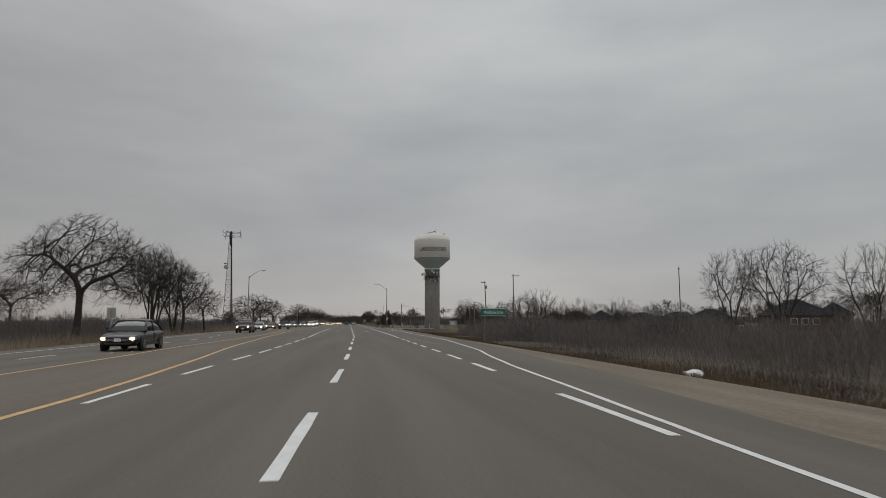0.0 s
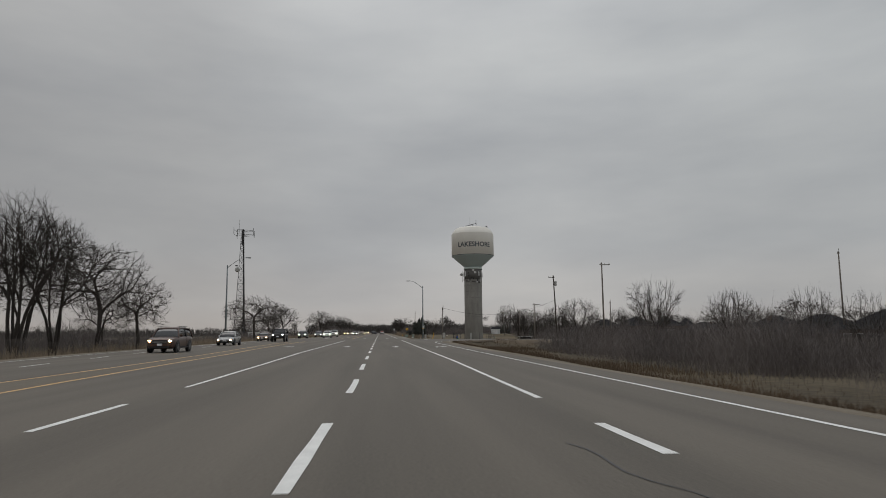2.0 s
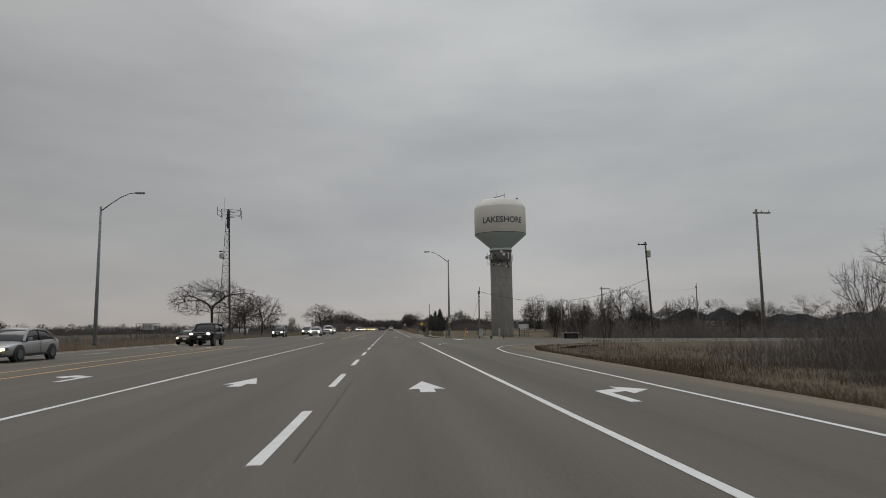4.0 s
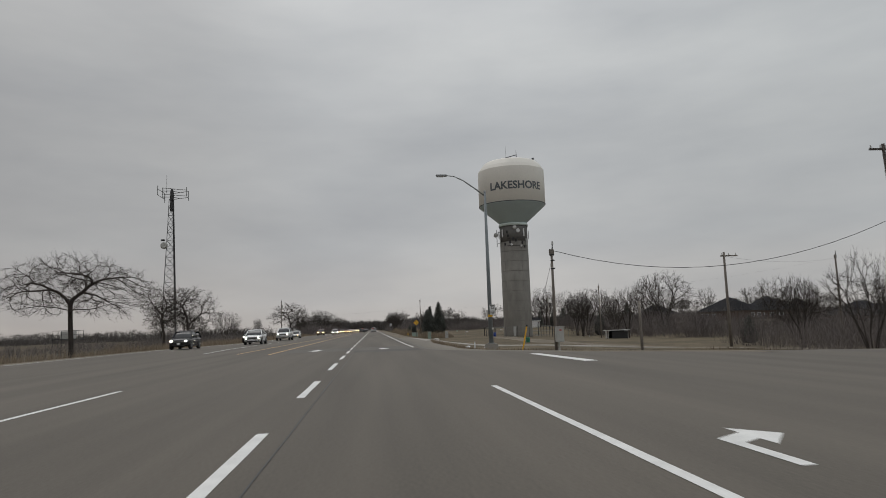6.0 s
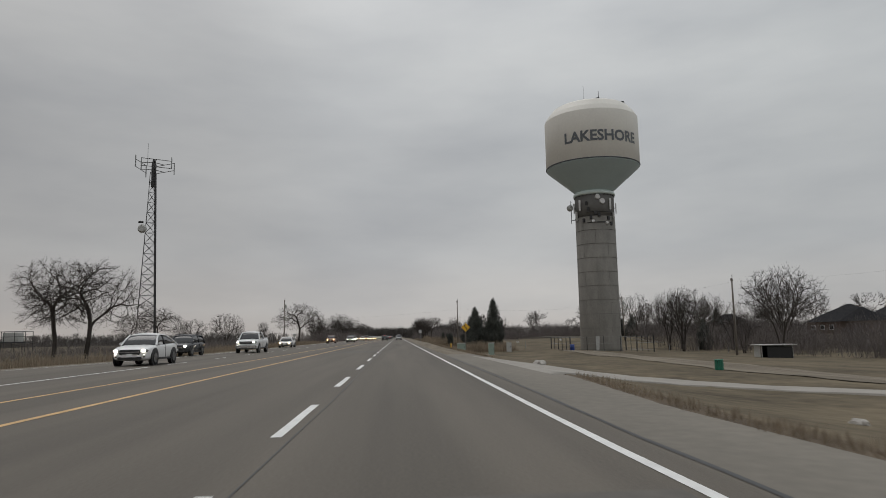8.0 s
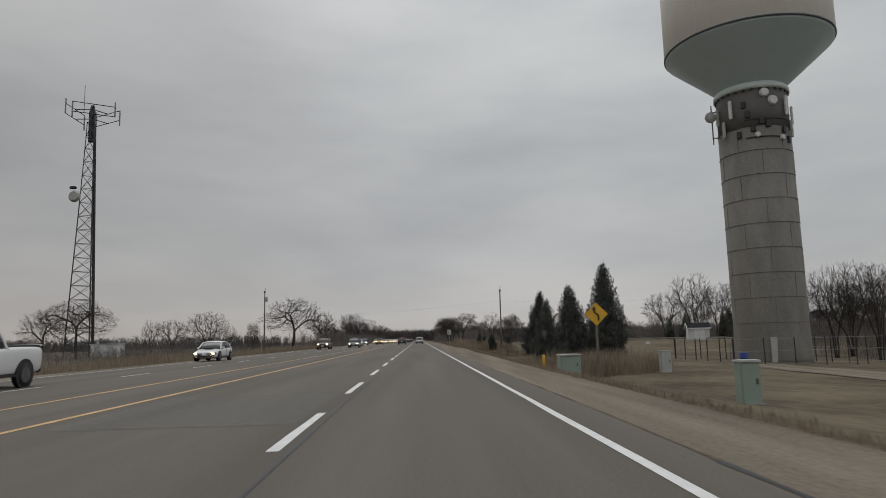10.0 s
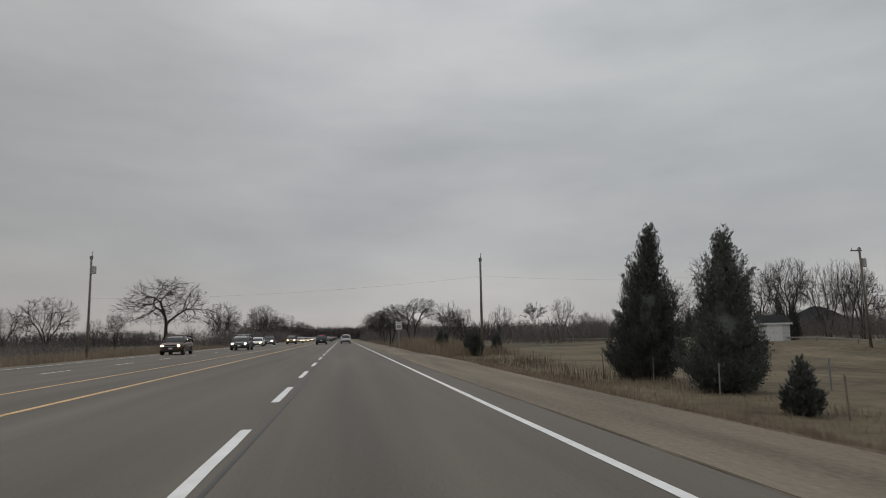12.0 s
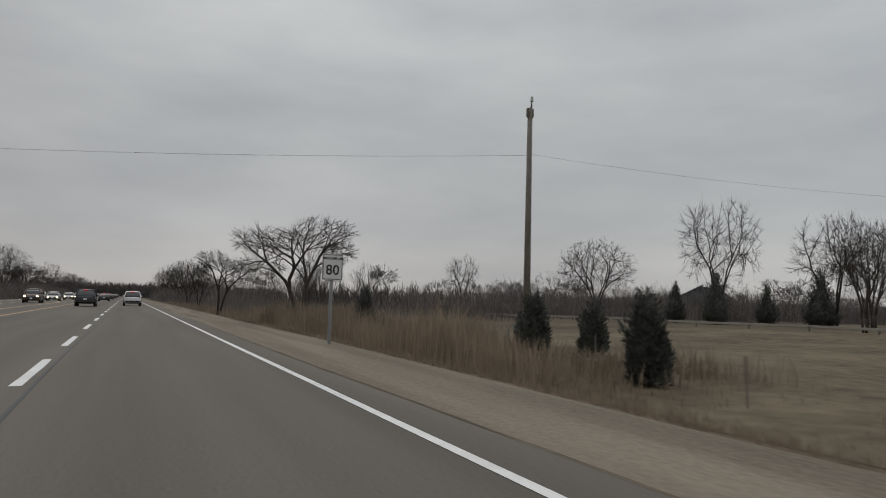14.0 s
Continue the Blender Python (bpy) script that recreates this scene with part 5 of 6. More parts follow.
def street_lamp(x, y, height, side, label, base_block=True, plates=False):
    """A tapered steel column with one curved arm; side is the arm's direction along x."""
    ob = thing("street_lamp", on_land(x, y), label, "street lamp", "street lamps")
    z0 = ob.matrix_world.translation.z
    h = height - z0
    if base_block:
        part("footing", box((0.75, 0.75, 0.75), (0, 0, 0.1), 0.05), M_CONCRETE, ob, "square concrete footing")
    part("pole", tube([(0, 0, 0.3), (0, 0, h * 0.5), (0, 0, h)], [0.15, 0.115, 0.075], 10), M_LAMPPOLE, ob, smooth=True)
    part("base_plate", box((0.42, 0.42, 0.06), (0, 0, 0.5), 0.01), M_STEEL, ob)
    part("cap", tube([(0, 0, h), (0, 0, h + 0.12)], [0.085, 0.05], 8), M_STEEL, ob)
    pts = [(0, 0, h - 0.25), (side * 0.7, 0, h + 0.3), (side * 1.4, 0, h + 0.8), (side * 2.0, 0, h + 1.08), (side * 2.5, 0, h + 1.15)]
    part("arm", tube(pts, [0.05, 0.045, 0.04, 0.035, 0.035], 7), M_STEEL, ob, smooth=True)
    part("lamp_head", box((0.75, 0.26, 0.12), (side * 2.8, 0, h + 1.14), 0.04), M_STEEL, ob, "flat grey lamp head")
    part("lamp_lens", box((0.42, 0.2, 0.03), (side * 2.9, 0, h + 1.07), 0.01), M_GREY, ob)
    if plates:
        zs = 2.32 - z0
        part("route_plate", box((0.36, 0.02, 0.40), (0.12, -0.17, zs), 0.01), M_WHITE, ob, "white route plate")
        part("route_plate", box((0.34, 0.02, 0.22), (0.12, -0.17, zs - 0.34), 0.01), M_WHITE, ob, "white tab plate")
        for dz, hh in ((0.14, 0.04),):
            part("plate_bar", box((0.24, 0.01, hh), (0.12, -0.185, zs + dz), 0), M_BLACK, ob)
        vs, fs = text_mesh("22", 0.21)
        link("plate_lettering", [(v[0] + 0.12, -0.185, v[1] + zs) for v in vs], fs, M_BLACK, ob)
        vs, fs = text_mesh("WEST", 0.15, 0.02)
        link("plate_lettering", [(v[0] * 0.75 + 0.12, -0.185, v[1] + zs - 0.335) for v in vs], fs, M_BLACK, ob)
        part("strap", tube([(0, 0, 1.75 - z0), (0, 0, 1.9 - z0)], 0.15, 10), M_YELLOW, ob)
        part("tag", box((0.13, 0.02, 0.13), (0.1, -0.16, 1.0 - z0), 0.02), M_WHITE, ob)
    return ob


street_lamp(7.1, 171.6, 9.85, -1, "tall grey steel street lamp on a concrete footing", True, True)
street_lamp(-22.1, 136.8, 10.5, 1, "tall grey steel street lamp with a curved arm", False)

# ---------------------------------------------------------------- wooden poles


def wood_pole(x, y, top, label, arms=0, lean=(0, 0), material=M_POLE, gear=False, r=0.15):
    ob = thing("utility_pole", on_land(x, y), label, "utility pole", "utility poles")
    h = top - ob.matrix_world.translation.z
    tip = (lean[0], lean[1], h)
    part("pole", tube([(0, 0, -0.3), (lean[0] / 2, lean[1] / 2, h / 2), tip], [r, r * 0.85, r * 0.65], 9), material, ob, smooth=True)
    if arms:
        part("crossarm", box((1.7 if arms == 1 else 1.2, 0.12, 0.12), (lean[0] + (0.5 if arms == 1 else -0.35), lean[1], h - 0.35), 0.01), material, ob)
        for dx in (-0.2, 0.5, 1.2) if arms == 1 else (-0.85, -0.2, 0.15):
            part("insulator", tube([(lean[0] + dx, lean[1], h - 0.3), (lean[0] + dx, lean[1], h - 0.08)], [0.05, 0.03], 6), M_GREY, ob)
    elif top > 3:
        part("pin", tube([(lean[0] + 0.05, lean[1], h - 0.1), (lean[0] + 0.08, lean[1], h + 0.35)], [0.045, 0.03], 6), M_DARKSTEEL, ob)
        part("insulator", tube([(lean[0] + 0.08, lean[1], h + 0.3), (lean[0] + 0.08, lean[1], h + 0.5)], [0.07, 0.04], 8), M_GREY, ob)
        part("bracket", box((0.3, 0.16, 0.4), (lean[0], lean[1], h - 0.2), 0.03), material, ob)
    if gear:
        part("transformer", lathe([(0.05, h - 2.0), (0.24, h - 1.95), (0.25, h - 1.2), (0.2, h - 1.1), (0.05, h - 1.08)], 12), M_GREY, ob, "grey can transformer").location = (0.32 + 0.85 * lean[0], 0, 0)
    return ob


W = "weathered grey wooden utility pole"
wood_pole(32.2, 166.9, 11.6, "dark leaning wooden utility pole with a crossarm", 2, (-0.55, 0), M_POLE_DARK, True)
wood_pole(33.5, 144.3, 11.75, W, 1)
wood_pole(70.6, 140.7, 13.1, W + " behind the houses")
wood_pole(33.1, 189.5, 7.3, W, 1)
wood_pole(43.9, 256.6, 8.0, W)
wood_pole(-27.8, 338.0, 10.6, W + " with a transformer", 0, (0, 0), M_POLE, True)
wood_pole(13.9, 328.9, 9.3, "tall bare wooden pole with one insulator on top")
wood_pole(50.5, 319, 9.2, W + " with a crossarm", 2, (-0.3, 0), M_POLE, True)
wood_pole(-36, 480, 11, W)
wood_pole(56, 205, 8.2, W)
wood_pole(12.1, 159.6, 2.1, "short thin weathered post in the brush", r=0.075)
# service pole with a meter cabinet, at the corner
serv = wood_pole(10.7, 169.4, 5.75, "service pole with a grey meter cabinet near the corner", 0, (0.03, 0), M_POLE, False, 0.105)
part("meter_cabinet", box((0.5, 0.34, 0.9), (0.2, -0.16, 1.35), 0.03), M_GREY, serv, "grey steel meter cabinet")
part("cabinet_top", box((0.56, 0.4, 0.04), (0.2, -0.16, 1.82), 0.01), M_GREY, serv)
part("warning_label", box((0.14, 0.01, 0.07), (0.22, -0.336, 1.62), 0), M_RED, serv)
part("conduit", tube([(0.15, -0.16, -0.2), (0.15, -0.16, 1.0)], 0.06, 8), M_GREY, serv)
for dz in (0.25, 0.6, 1.1):
    part("wire_clamp", box((0.26, 0.12, 0.08), (0.05, -0.06, 5.75 + 0.75 - dz), 0.02), M_DARKSTEEL, serv)
part("guy_wire", tube([(0.0, 0.0, 5.9), (-0.62, 0.35, 3.4), (-0.95, 0.5, 1.9)], 0.012, 5), M_WIRE, serv, "slack wire with an insulator")
part("guy_insulator", tube([(-0.6, 0.34, 3.3), (-0.635, 0.36, 3.5)], 0.045, 8), M_GREY, serv)
marker = thing("marker_post", on_land(8.7, 170.2), "leaning yellow plastic marker post in dry weeds", "marker post")
part("post", tube([(0, 0, -0.2), (0.22, 0, 0.8), (0.42, 0, 1.75)], 0.05, 8), M_YELLOW, marker)
part("post_cap", tube([(0.41, 0, 1.7), (0.435, 0, 1.82)], 0.055, 8), M_BLACK, marker)


def cable(a, b, sag, r=0.02, label="black overhead cable sagging between poles"):
    pts = [Vector(a).lerp(Vector(b), i / 16) - Vector((0, 0, sag * 4 * (i / 16) * (1 - i / 16))) for i in range(17)]
    ob = thing("cable", (0, 0, 0), label, "cable", "overhead cables")
    part("wire", tube(pts, r, 5), M_WIRE, ob)


cable((10.7, 169.4, 5.7), (32.0, 166.9, 7.0), 2.0, 0.018)
cable((33.1, 189.5, 6.9), (56, 205, 7.8), 0.5, 0.006)
cable((13.9, 328.9, 7.35), (-27.8, 338, 5.9), 0.6, 0.005)
cable((13.9, 328.9, 7.4), (50.5, 319, 7.6), 0.9, 0.004)
cable((24, 272, 5.0), (43.9, 256.6, 7.5), 0.4, 0.003)
cable((43.9, 256.6, 7.5), (56, 205, 7.8), 0.8, 0.003)

# ---------------------------------------------------------------- signs
sg = thing("road_name_sign", on_land(7.65, 48.7), "green road name sign with white letters on a wooden post", "road sign")
gz = sg.matrix_world.translation.z
part("post", box((0.14, 0.14, 2.3 - gz), (0, 0.08, (2.3 - gz) / 2 - 0.1), 0.01), M_POLE, sg)
part("sign_face", box((1.84, 0.03, 0.58), (0.65, -0.02, 1.98 - gz), 0.012), M_GREENSIGN, sg, "green sign face")
part("border", box((1.78, 0.006, 0.02), (0.65, -0.038, 2.24 - gz)), M_WHITE, sg)
part("border", box((1.78, 0.006, 0.02), (0.65, -0.038, 1.72 - gz)), M_WHITE, sg)
vs, fs = text_mesh("Wallace Line", 0.33)
link("lettering", [(v[0] * 0.86 + 0.65, -0.042, v[1] + 1.97 - gz) for v in vs], fs, M_WHITE, sg)["label"] = "white road name"

sp = thing("speed_sign", on_land(4.95, 325.5), "white speed limit sign on a grey post", "road sign")
gz = sp.matrix_world.translation.z
part("post", box((0.09, 0.09, 2.6 - gz), (0, 0.06, (2.6 - gz) / 2 - 0.1), 0.01), M_STEEL, sp)
part("sign_face", box((0.62, 0.02, 0.78), (0, 0, 2.25 - gz), 0.01), M_WHITE, sp, "white sign face")
for dx, dz, w, h in ((0, 0.36, 0.58, 0.015), (0, -0.36, 0.58, 0.015), (-0.285, 0, 0.015, 0.72), (0.285, 0, 0.015, 0.72)):
    part("border", box((w, 0.006, h), (dx, -0.013, 2.25 + dz - gz)), M_BLACK, sp)
for word, size, dz in (("80", 0.42, -0.1), ("MAXIMUM", 0.125, 0.25)):
    vs, fs = text_mesh(word, size)
    link("lettering", [(v[0], -0.016, v[1] + 2.25 + dz - gz) for v in vs], fs, M_BLACK, sp)

dm = thing("warning_sign", on_land(6.9, 241.5), "yellow diamond warning sign with a black bent arrow", "road sign")
gz = dm.matrix_world.translation.z
part("post", box((0.09, 0.09, 2.3 - gz), (0, 0.06, (2.3 - gz) / 2 - 0.1), 0.01), M_POLE, dm)
part("sign_face", box((0.66, 0.02, 0.66), (0, 0, 2.05 - gz), 0.01, Euler((0, radians(45), 0)).to_matrix()), M_YELLOW, dm, "yellow diamond sign face")
part("arrow_mark", tube([(0.08, -0.014, 1.8 - gz), (0.08, -0.014, 2.0 - gz), (-0.08, -0.014, 2.12 - gz), (-0.08, -0.014, 2.25 - gz)], 0.035, 6), M_BLACK, dm)
part("arrow_mark", tube([(-0.08, -0.014, 2.22 - gz), (-0.08, -0.014, 2.36 - gz)], [0.09, 0.005], 6), M_BLACK, dm)
bk = thing("sign_back", on_land(-22.8, 62), "grey back of a road sign on a post", "road sign")
part("post", box((0.1, 0.1, 3.0), (0, 0, 1.5)), M_STEEL, bk)
part("sign_face", box((0.75, 0.02, 0.9), (0, 0.07, 2.7), 0.01), M_GREY, bk, "bare grey sign back")

yb = thing("sign_back", on_land(-19.6, 300), "pale grey back of a triangular sign on a post", "road sign")
part("post", box((0.08, 0.08, 2.0), (0, 0.05, 0.95), 0.01), M_STEEL, yb)
bm = bmesh.new()
tri_ = [bm.verts.new((a, y_, z_)) for y_ in (-0.012, 0.012) for a, z_ in ((-0.42, 2.3), (0.42, 2.3), (0.0, 1.55))]
bm.faces.new(tri_[:3]), bm.faces.new(tri_[3:][::-1])
for k in range(3):
    bm.faces.new((tri_[k], tri_[(k + 1) % 3], tri_[3 + (k + 1) % 3], tri_[3 + k]))
part("sign_face", bm, M_GREY, yb, "bare grey sign back")

# ---------------------------------------------------------------- cabinets and small things on the lawn
for x, y, w, d, h, m_, label in ((6.95, 247.0, 0.95, 0.9, 0.95, M_BOXGREEN, "grey-green utility cabinet with a pale lid in dry grass"), (13.0, 259.0 - 8, 0.55, 0.4, 1.15, M_GREY, "grey telecom pedestal beside the shoulder"), (8.3, 232.5, 0.5, 0.4, 1.1, M_BOXGREEN, "pale green telecom pedestal beside the drive")):
    c = thing("utility_cabinet", on_land(x, y), label, "cabinet", "utility cabinets")
    part("body", box((w, d, h), (0, 0, h / 2 - 0.03), 0.03), m_, c)
    part("lid", box((w + 0.06, d + 0.06, 0.07), (0, 0, h + 0.01), 0.02), M_GREY, c, "pale lid")
    part("plinth", box((w + 0.1, d + 0.1, 0.12), (0, 0, 0.0), 0.01), M_CONCRETE, c)
    part("handle", box((0.03, 0.03, 0.14), (w * 0.3, -d / 2 - 0.012, h * 0.55)), M_DARKSTEEL, c)
bol = thing("bollard", on_land(5.75, 246.9), "yellow steel bollard beside the cabinet", "bollard")
part("post", lathe([(0.07, -0.1), (0.07, 0.55), (0.05, 0.62), (0.01, 0.64)], 12), M_YELLOW, bol, smooth=True)
bin_ = thing("litter_bin", on_land(18.2, 209.0), "green slatted litter bin on the lawn", "bin")
for k in range(12):
    a = 2 * math.pi * k / 12
    part("slat", box((0.13, 0.03, 0.8), (0.3 * math.cos(a), 0.3 * math.sin(a), 0.45), 0.008, Euler((0, 0, a + math.pi / 2)).to_matrix()), M_BINGREEN, bin_)
part("rim", lathe([(0.3, 0.82), (0.34, 0.84), (0.34, 0.88), (0.3, 0.9)], 20), M_BINGREEN, bin_, smooth=True)
part("liner", lathe([(0.26, 0.05), (0.27, 0.8)], 16), M_BLACK, bin_)
bin_.scale = (0.75, 0.75, 0.72)


def rock(name, x, y, s, label, material=M_STONE, seed=1):
    r = random.Random(seed)
    bm = bmesh.new()
    bmesh.ops.create_icosphere(bm, subdivisions=2, radius=s)
    for v in bm.verts:
        v.co *= 0.85 + 0.35 * noise.noise(v.co * 1.7 / s + Vector((seed, 0, 0)))
        v.co.z *= 0.55
    ob = part(name, bm, material, None)
    ob.location = (x, y, ground_z(x, y) + s * 0.25)
    return tagged(ob, label, "stone" if name == "stone" else "litter")


rock("stone", 6.2, 15.7, 0.30, "white wrapped bundle lying at the gravel edge", M_WHITE, 3)
rock("stone", 6.6, 203.5, 0.38, "pale boulder at the edge of the drive", M_STONE, 5)
rock("stone", 6.3, 176.5, 0.2, "small white stone at the ditch", M_WHITE, 7)
rock("stone", 8.8, 184, 0.22, "small pale stone on the lawn", M_STONE, 9)
rock("stone", 9.4, 31, 0.12, "scrap of white litter in the brush", M_WHITE, 12)
barrel = thing("traffic_drum", on_land(10.7, 269.4, 0.2), "faded orange and white striped drum lying in the grass", "traffic drum", rz=80)
for k in range(6):
    ring = part("stripe_band", lathe([(0.01, 0), (0.17, 0.0), (0.18, 0.02), (0.18, 0.15), (0.17, 0.17), (0.01, 0.17)], 16), M_GREY if k % 2 else M_ORANGE, barrel, "white band" if k % 2 else "orange band")
    ring.matrix_local = pose(0, 0.5 - 0.17 * k, 0, 90, 0, 0)
valve = thing("valve_marker", on_land(7.0, 178), "small white hydrant marker post on the lawn", "marker post")
part("post", tube([(0, 0, -0.1), (0, 0, 0.5)], [0.05, 0.05], 8), M_WHITE, valve)
for k, (x, y) in enumerate([(26.8, 321.9), (27.6, 352), (37.1, 323.7), (44, 306)]):
    tb = thing("lawn_box", on_land(x, y), "small pale utility box on the lawn", "utility box", "lawn boxes")
    part("body", box((0.5, 0.4, 0.35), (0, 0, 0.15), 0.03), M_WHITE if k % 2 == 0 else M_BOXGREEN, tb)
# pale rail across the field
for k in range(15):
    x0, y0 = 40.0 + k * 1.0, 380.0 - k * 4.8
    rl = thing("guard_rail", on_land(x0, y0), "weathered pale rail on short posts across the field", "rail", "field rail lengths")
    z = rl.matrix_world.translation.z
    z1 = ground_z(x0 + 1.0, y0 - 4.8)
    part("rail", box((0.09, 4.95, 0.2), (0.5, -2.4, 0.42 + (z1 - z) / 2), 0.02, Euler((-math.atan2(z1 - z, 4.8), 0, math.atan2(1.0, 4.8))).to_matrix()), M_CONCRETE, rl)
    part("post", tube([(0, 0, -0.2), (0, 0, 0.45)], 0.06, 6), M_POLE, rl)

# ---------------------------------------------------------------- shed, hut and houses


def gable_shed(x, y, rz):
    ob = thing("shed", on_land(x, y), "small white sided shed with a pitched roof and panel doors", "shed", rz=rz)
    w, d, h, p = 2.85, 3.5, 2.15, 0.8
    bm = bmesh.new()
    pts = [(-w / 2, 0), (w / 2, 0), (w / 2, h), (0, h + p), (-w / 2, h)]
    fr = [bm.verts.new((a, -d / 2, b)) for a, b in pts]
    bk_ = [bm.verts.new((a, d / 2, b)) for a, b in pts]
    bm.faces.new(fr)
    bm.faces.new(bk_[::-1])
    for i in range(5):
        bm.faces.new((fr[i], bk_[i], bk_[(i + 1) % 5], fr[(i + 1) % 5]))
    part("wall", bm, M_SIDING, ob, "white siding wall")
    for k in range(13):
        z = 0.1 + k * 0.155
        part("siding_board", box((w + 0.03, 0.012, 0.015), (0, -d / 2 - 0.006, z)), M_GREY, ob)
        part("siding_board", box((0.012, d + 0.02, 0.015), (w / 2 + 0.006, 0, z)), M_GREY, ob)
    for s in (-1, 1):
        bm = box((math.hypot(w / 2 + 0.25, p + 0.14), d + 0.5, 0.1), (s * (w / 4 + 0.1), 0, h + p / 2 + 0.0), 0.01, Euler((0, s * math.atan2(p, w / 2), 0)).to_matrix())
        part("roof_slope", bm, M_SHINGLE, ob, "dark shingle roof slope")
        part("fascia", box((math.hypot(w / 2 + 0.25, p + 0.14), 0.06, 0.2), (s * (w / 4 + 0.1), -d / 2 - 0.27, h + p / 2 - 0.02), 0, Euler((0, s * math.atan2(p, w / 2), 0)).to_matrix()), M_WHITE, ob)
        part("eave_board", box((0.05, d + 0.5, 0.2), (s * (w / 2 + 0.22), 0, h - 0.1)), M_WHITE, ob)
    dr = part("door", box((0.95, 0.06, 1.95), (0.7, -d / 2 - 0.03, 1.0), 0.015), M_WHITE, ob, "white door")
    part("handle", box((0.04, 0.06, 0.1), (0.4, -d / 2 - 0.09, 1.0)), M_DARKSTEEL, dr)
    for k in range(2):
        dr = part("door", box((0.06, 0.85, 1.8), (w / 2 + 0.03, -0.45 + 0.9 * k, 0.95), 0.015), M_WHITE, ob, "white side door")
        part("handle", box((0.06, 0.04, 0.1), (w / 2 + 0.09, -0.15 + 0.3 * k, 1.0)), M_DARKSTEEL, dr)
    part("vent", box((0.35, 0.04, 0.3), (-0.1, -d / 2 - 0.02, h + 0.2)), M_GREY, ob)
    return ob


gable_shed(49.2, 332.8, -103)
hut = thing("hut", on_land(43.6, 247.5), "low dark open-fronted hut with a flat roof", "hut", rz=-6)
part("back_wall", box((3.5, 0.12, 1.7), (0, 1.0, 0.6), 0.01), M_BLACK, hut)
part("front_wall", box((2.9, 0.12, 1.5), (0.3, -1.0, 0.55), 0.01), M_BLACK, hut, "dark front boards")
for s in (-1, 1):
    part("side_wall", box((0.12, 2.0, 1.7), (s * 1.75, 0.0, 0.6), 0.01), M_GREY, hut, "grey side wall")
part("roof", box((4.3, 2.8, 0.1), (0, 0.0, 1.5), 0.02), M_GREY, hut, "pale flat roof")
part("post", box((0.1, 0.1, 1.7), (-1.95, -1.2, 0.65)), M_POLE, hut)


def house(x, y, w, d, h, p, rz, label, wall=None):
    """A bungalow with a hipped roof, a garage wing, windows and a chimney."""
    ob = thing("house", on_land(x, y), label, "house", "houses behind the brush", rz)
    wm = wall or M_BRICKDARK
    part("wall", box((w, d, h), (0, 0, h / 2 - 0.1), 0.02), wm, ob)
    part("wing_wall", box((w * 0.4, d * 0.5, h), (-w * 0.3, -d * 0.6, h / 2 - 0.1), 0.02), wm, ob)

    def hip(cx, cy, ww, dd, pp, name):
        bm = bmesh.new()
        e = 0.5
        a, b = ww / 2 + e, dd / 2 + e
        rdg = max(0.3, a - b) if a > b else 0.0
        rdy = max(0.3, b - a) if b >= a else 0.0
        lo = [bm.verts.new((cx + sx * a, cy + sy * b, h - 0.15)) for sx, sy in ((-1, -1), (1, -1), (1, 1), (-1, 1))]
        if a > b:
            r0, r1 = bm.verts.new((cx - rdg, cy, h + pp)), bm.verts.new((cx + rdg, cy, h + pp))
            for f in ((lo[0], lo[1], r1, r0), (lo[1], lo[2], r1), (lo[2], lo[3], r0, r1), (lo[3], lo[0], r0)):
                bm.faces.new(f)
        else:
            r0, r1 = bm.verts.new((cx, cy - rdy, h + pp)), bm.verts.new((cx, cy + rdy, h + pp))
            for f in ((lo[0], lo[1], r0), (lo[1], lo[2], r1, r0), (lo[2], lo[3], r1), (lo[3], lo[0], r0, r1)):
                bm.faces.new(f)
        bm.faces.new(lo[::-1])
        return part(name, bm, M_SHINGLE, ob, "dark shingled hip roof")

    rf = hip(0, 0, w, d, p, "roof")
    hip(-w * 0.3, -d * 0.6, w * 0.4, d * 0.5, p * 0.75, "roof_wing")
    part("chimney", box((0.6, 0.6, 1.4), (w * 0.2, 0.5, h + p * 0.75), 0.02), wm, rf)
    for k in range(3):
        wd = part("window", box((1.3, 0.08, 1.2), (w * (0.05 + 0.17 * k), -d / 2 - 0.02, 1.5), 0.01), M_WHITE, ob, "white window frame")
        part("pane", box((1.1, 0.04, 1.0), (w * (0.05 + 0.17 * k), -d / 2 - 0.06, 1.5)), M_GLASS, wd)
        wd = part("window", box((0.08, 1.3, 1.2), (-w / 2 - 0.02, d * (-0.1 + 0.22 * k), 1.5), 0.01), M_WHITE, ob, "white window frame")
        part("pane", box((0.04, 1.1, 1.0), (-w / 2 - 0.06, d * (-0.1 + 0.22 * k), 1.5)), M_GLASS, wd)
    return ob


HL = "dark brick bungalow with a dark hipped shingle roof"
house(76, 138, 11, 9, 2.8, 2.9, 20, HL)
house(66.6, 152, 12, 10, 2.8, 3.0, 200, HL)
house(82, 118, 12, 9, 2.8, 2.9, 80, HL)
house(98, 106, 12, 10, 2.8, 2.8, 100, HL)
house(78, 156, 14, 11, 2.8, 3.2, 10, HL)
house(84, 180, 13, 10, 2.8, 2.7, 60, HL)
house(92, 206, 13, 10, 2.8, 2.8, 30, HL)
house(80, 196, 12, 10, 2.7, 2.5, 120, HL)
house(104, 250, 13, 10, 2.8, 2.8, 0, HL)
house(112, 331, 14, 13, 3.0, 4.2, 10, HL)
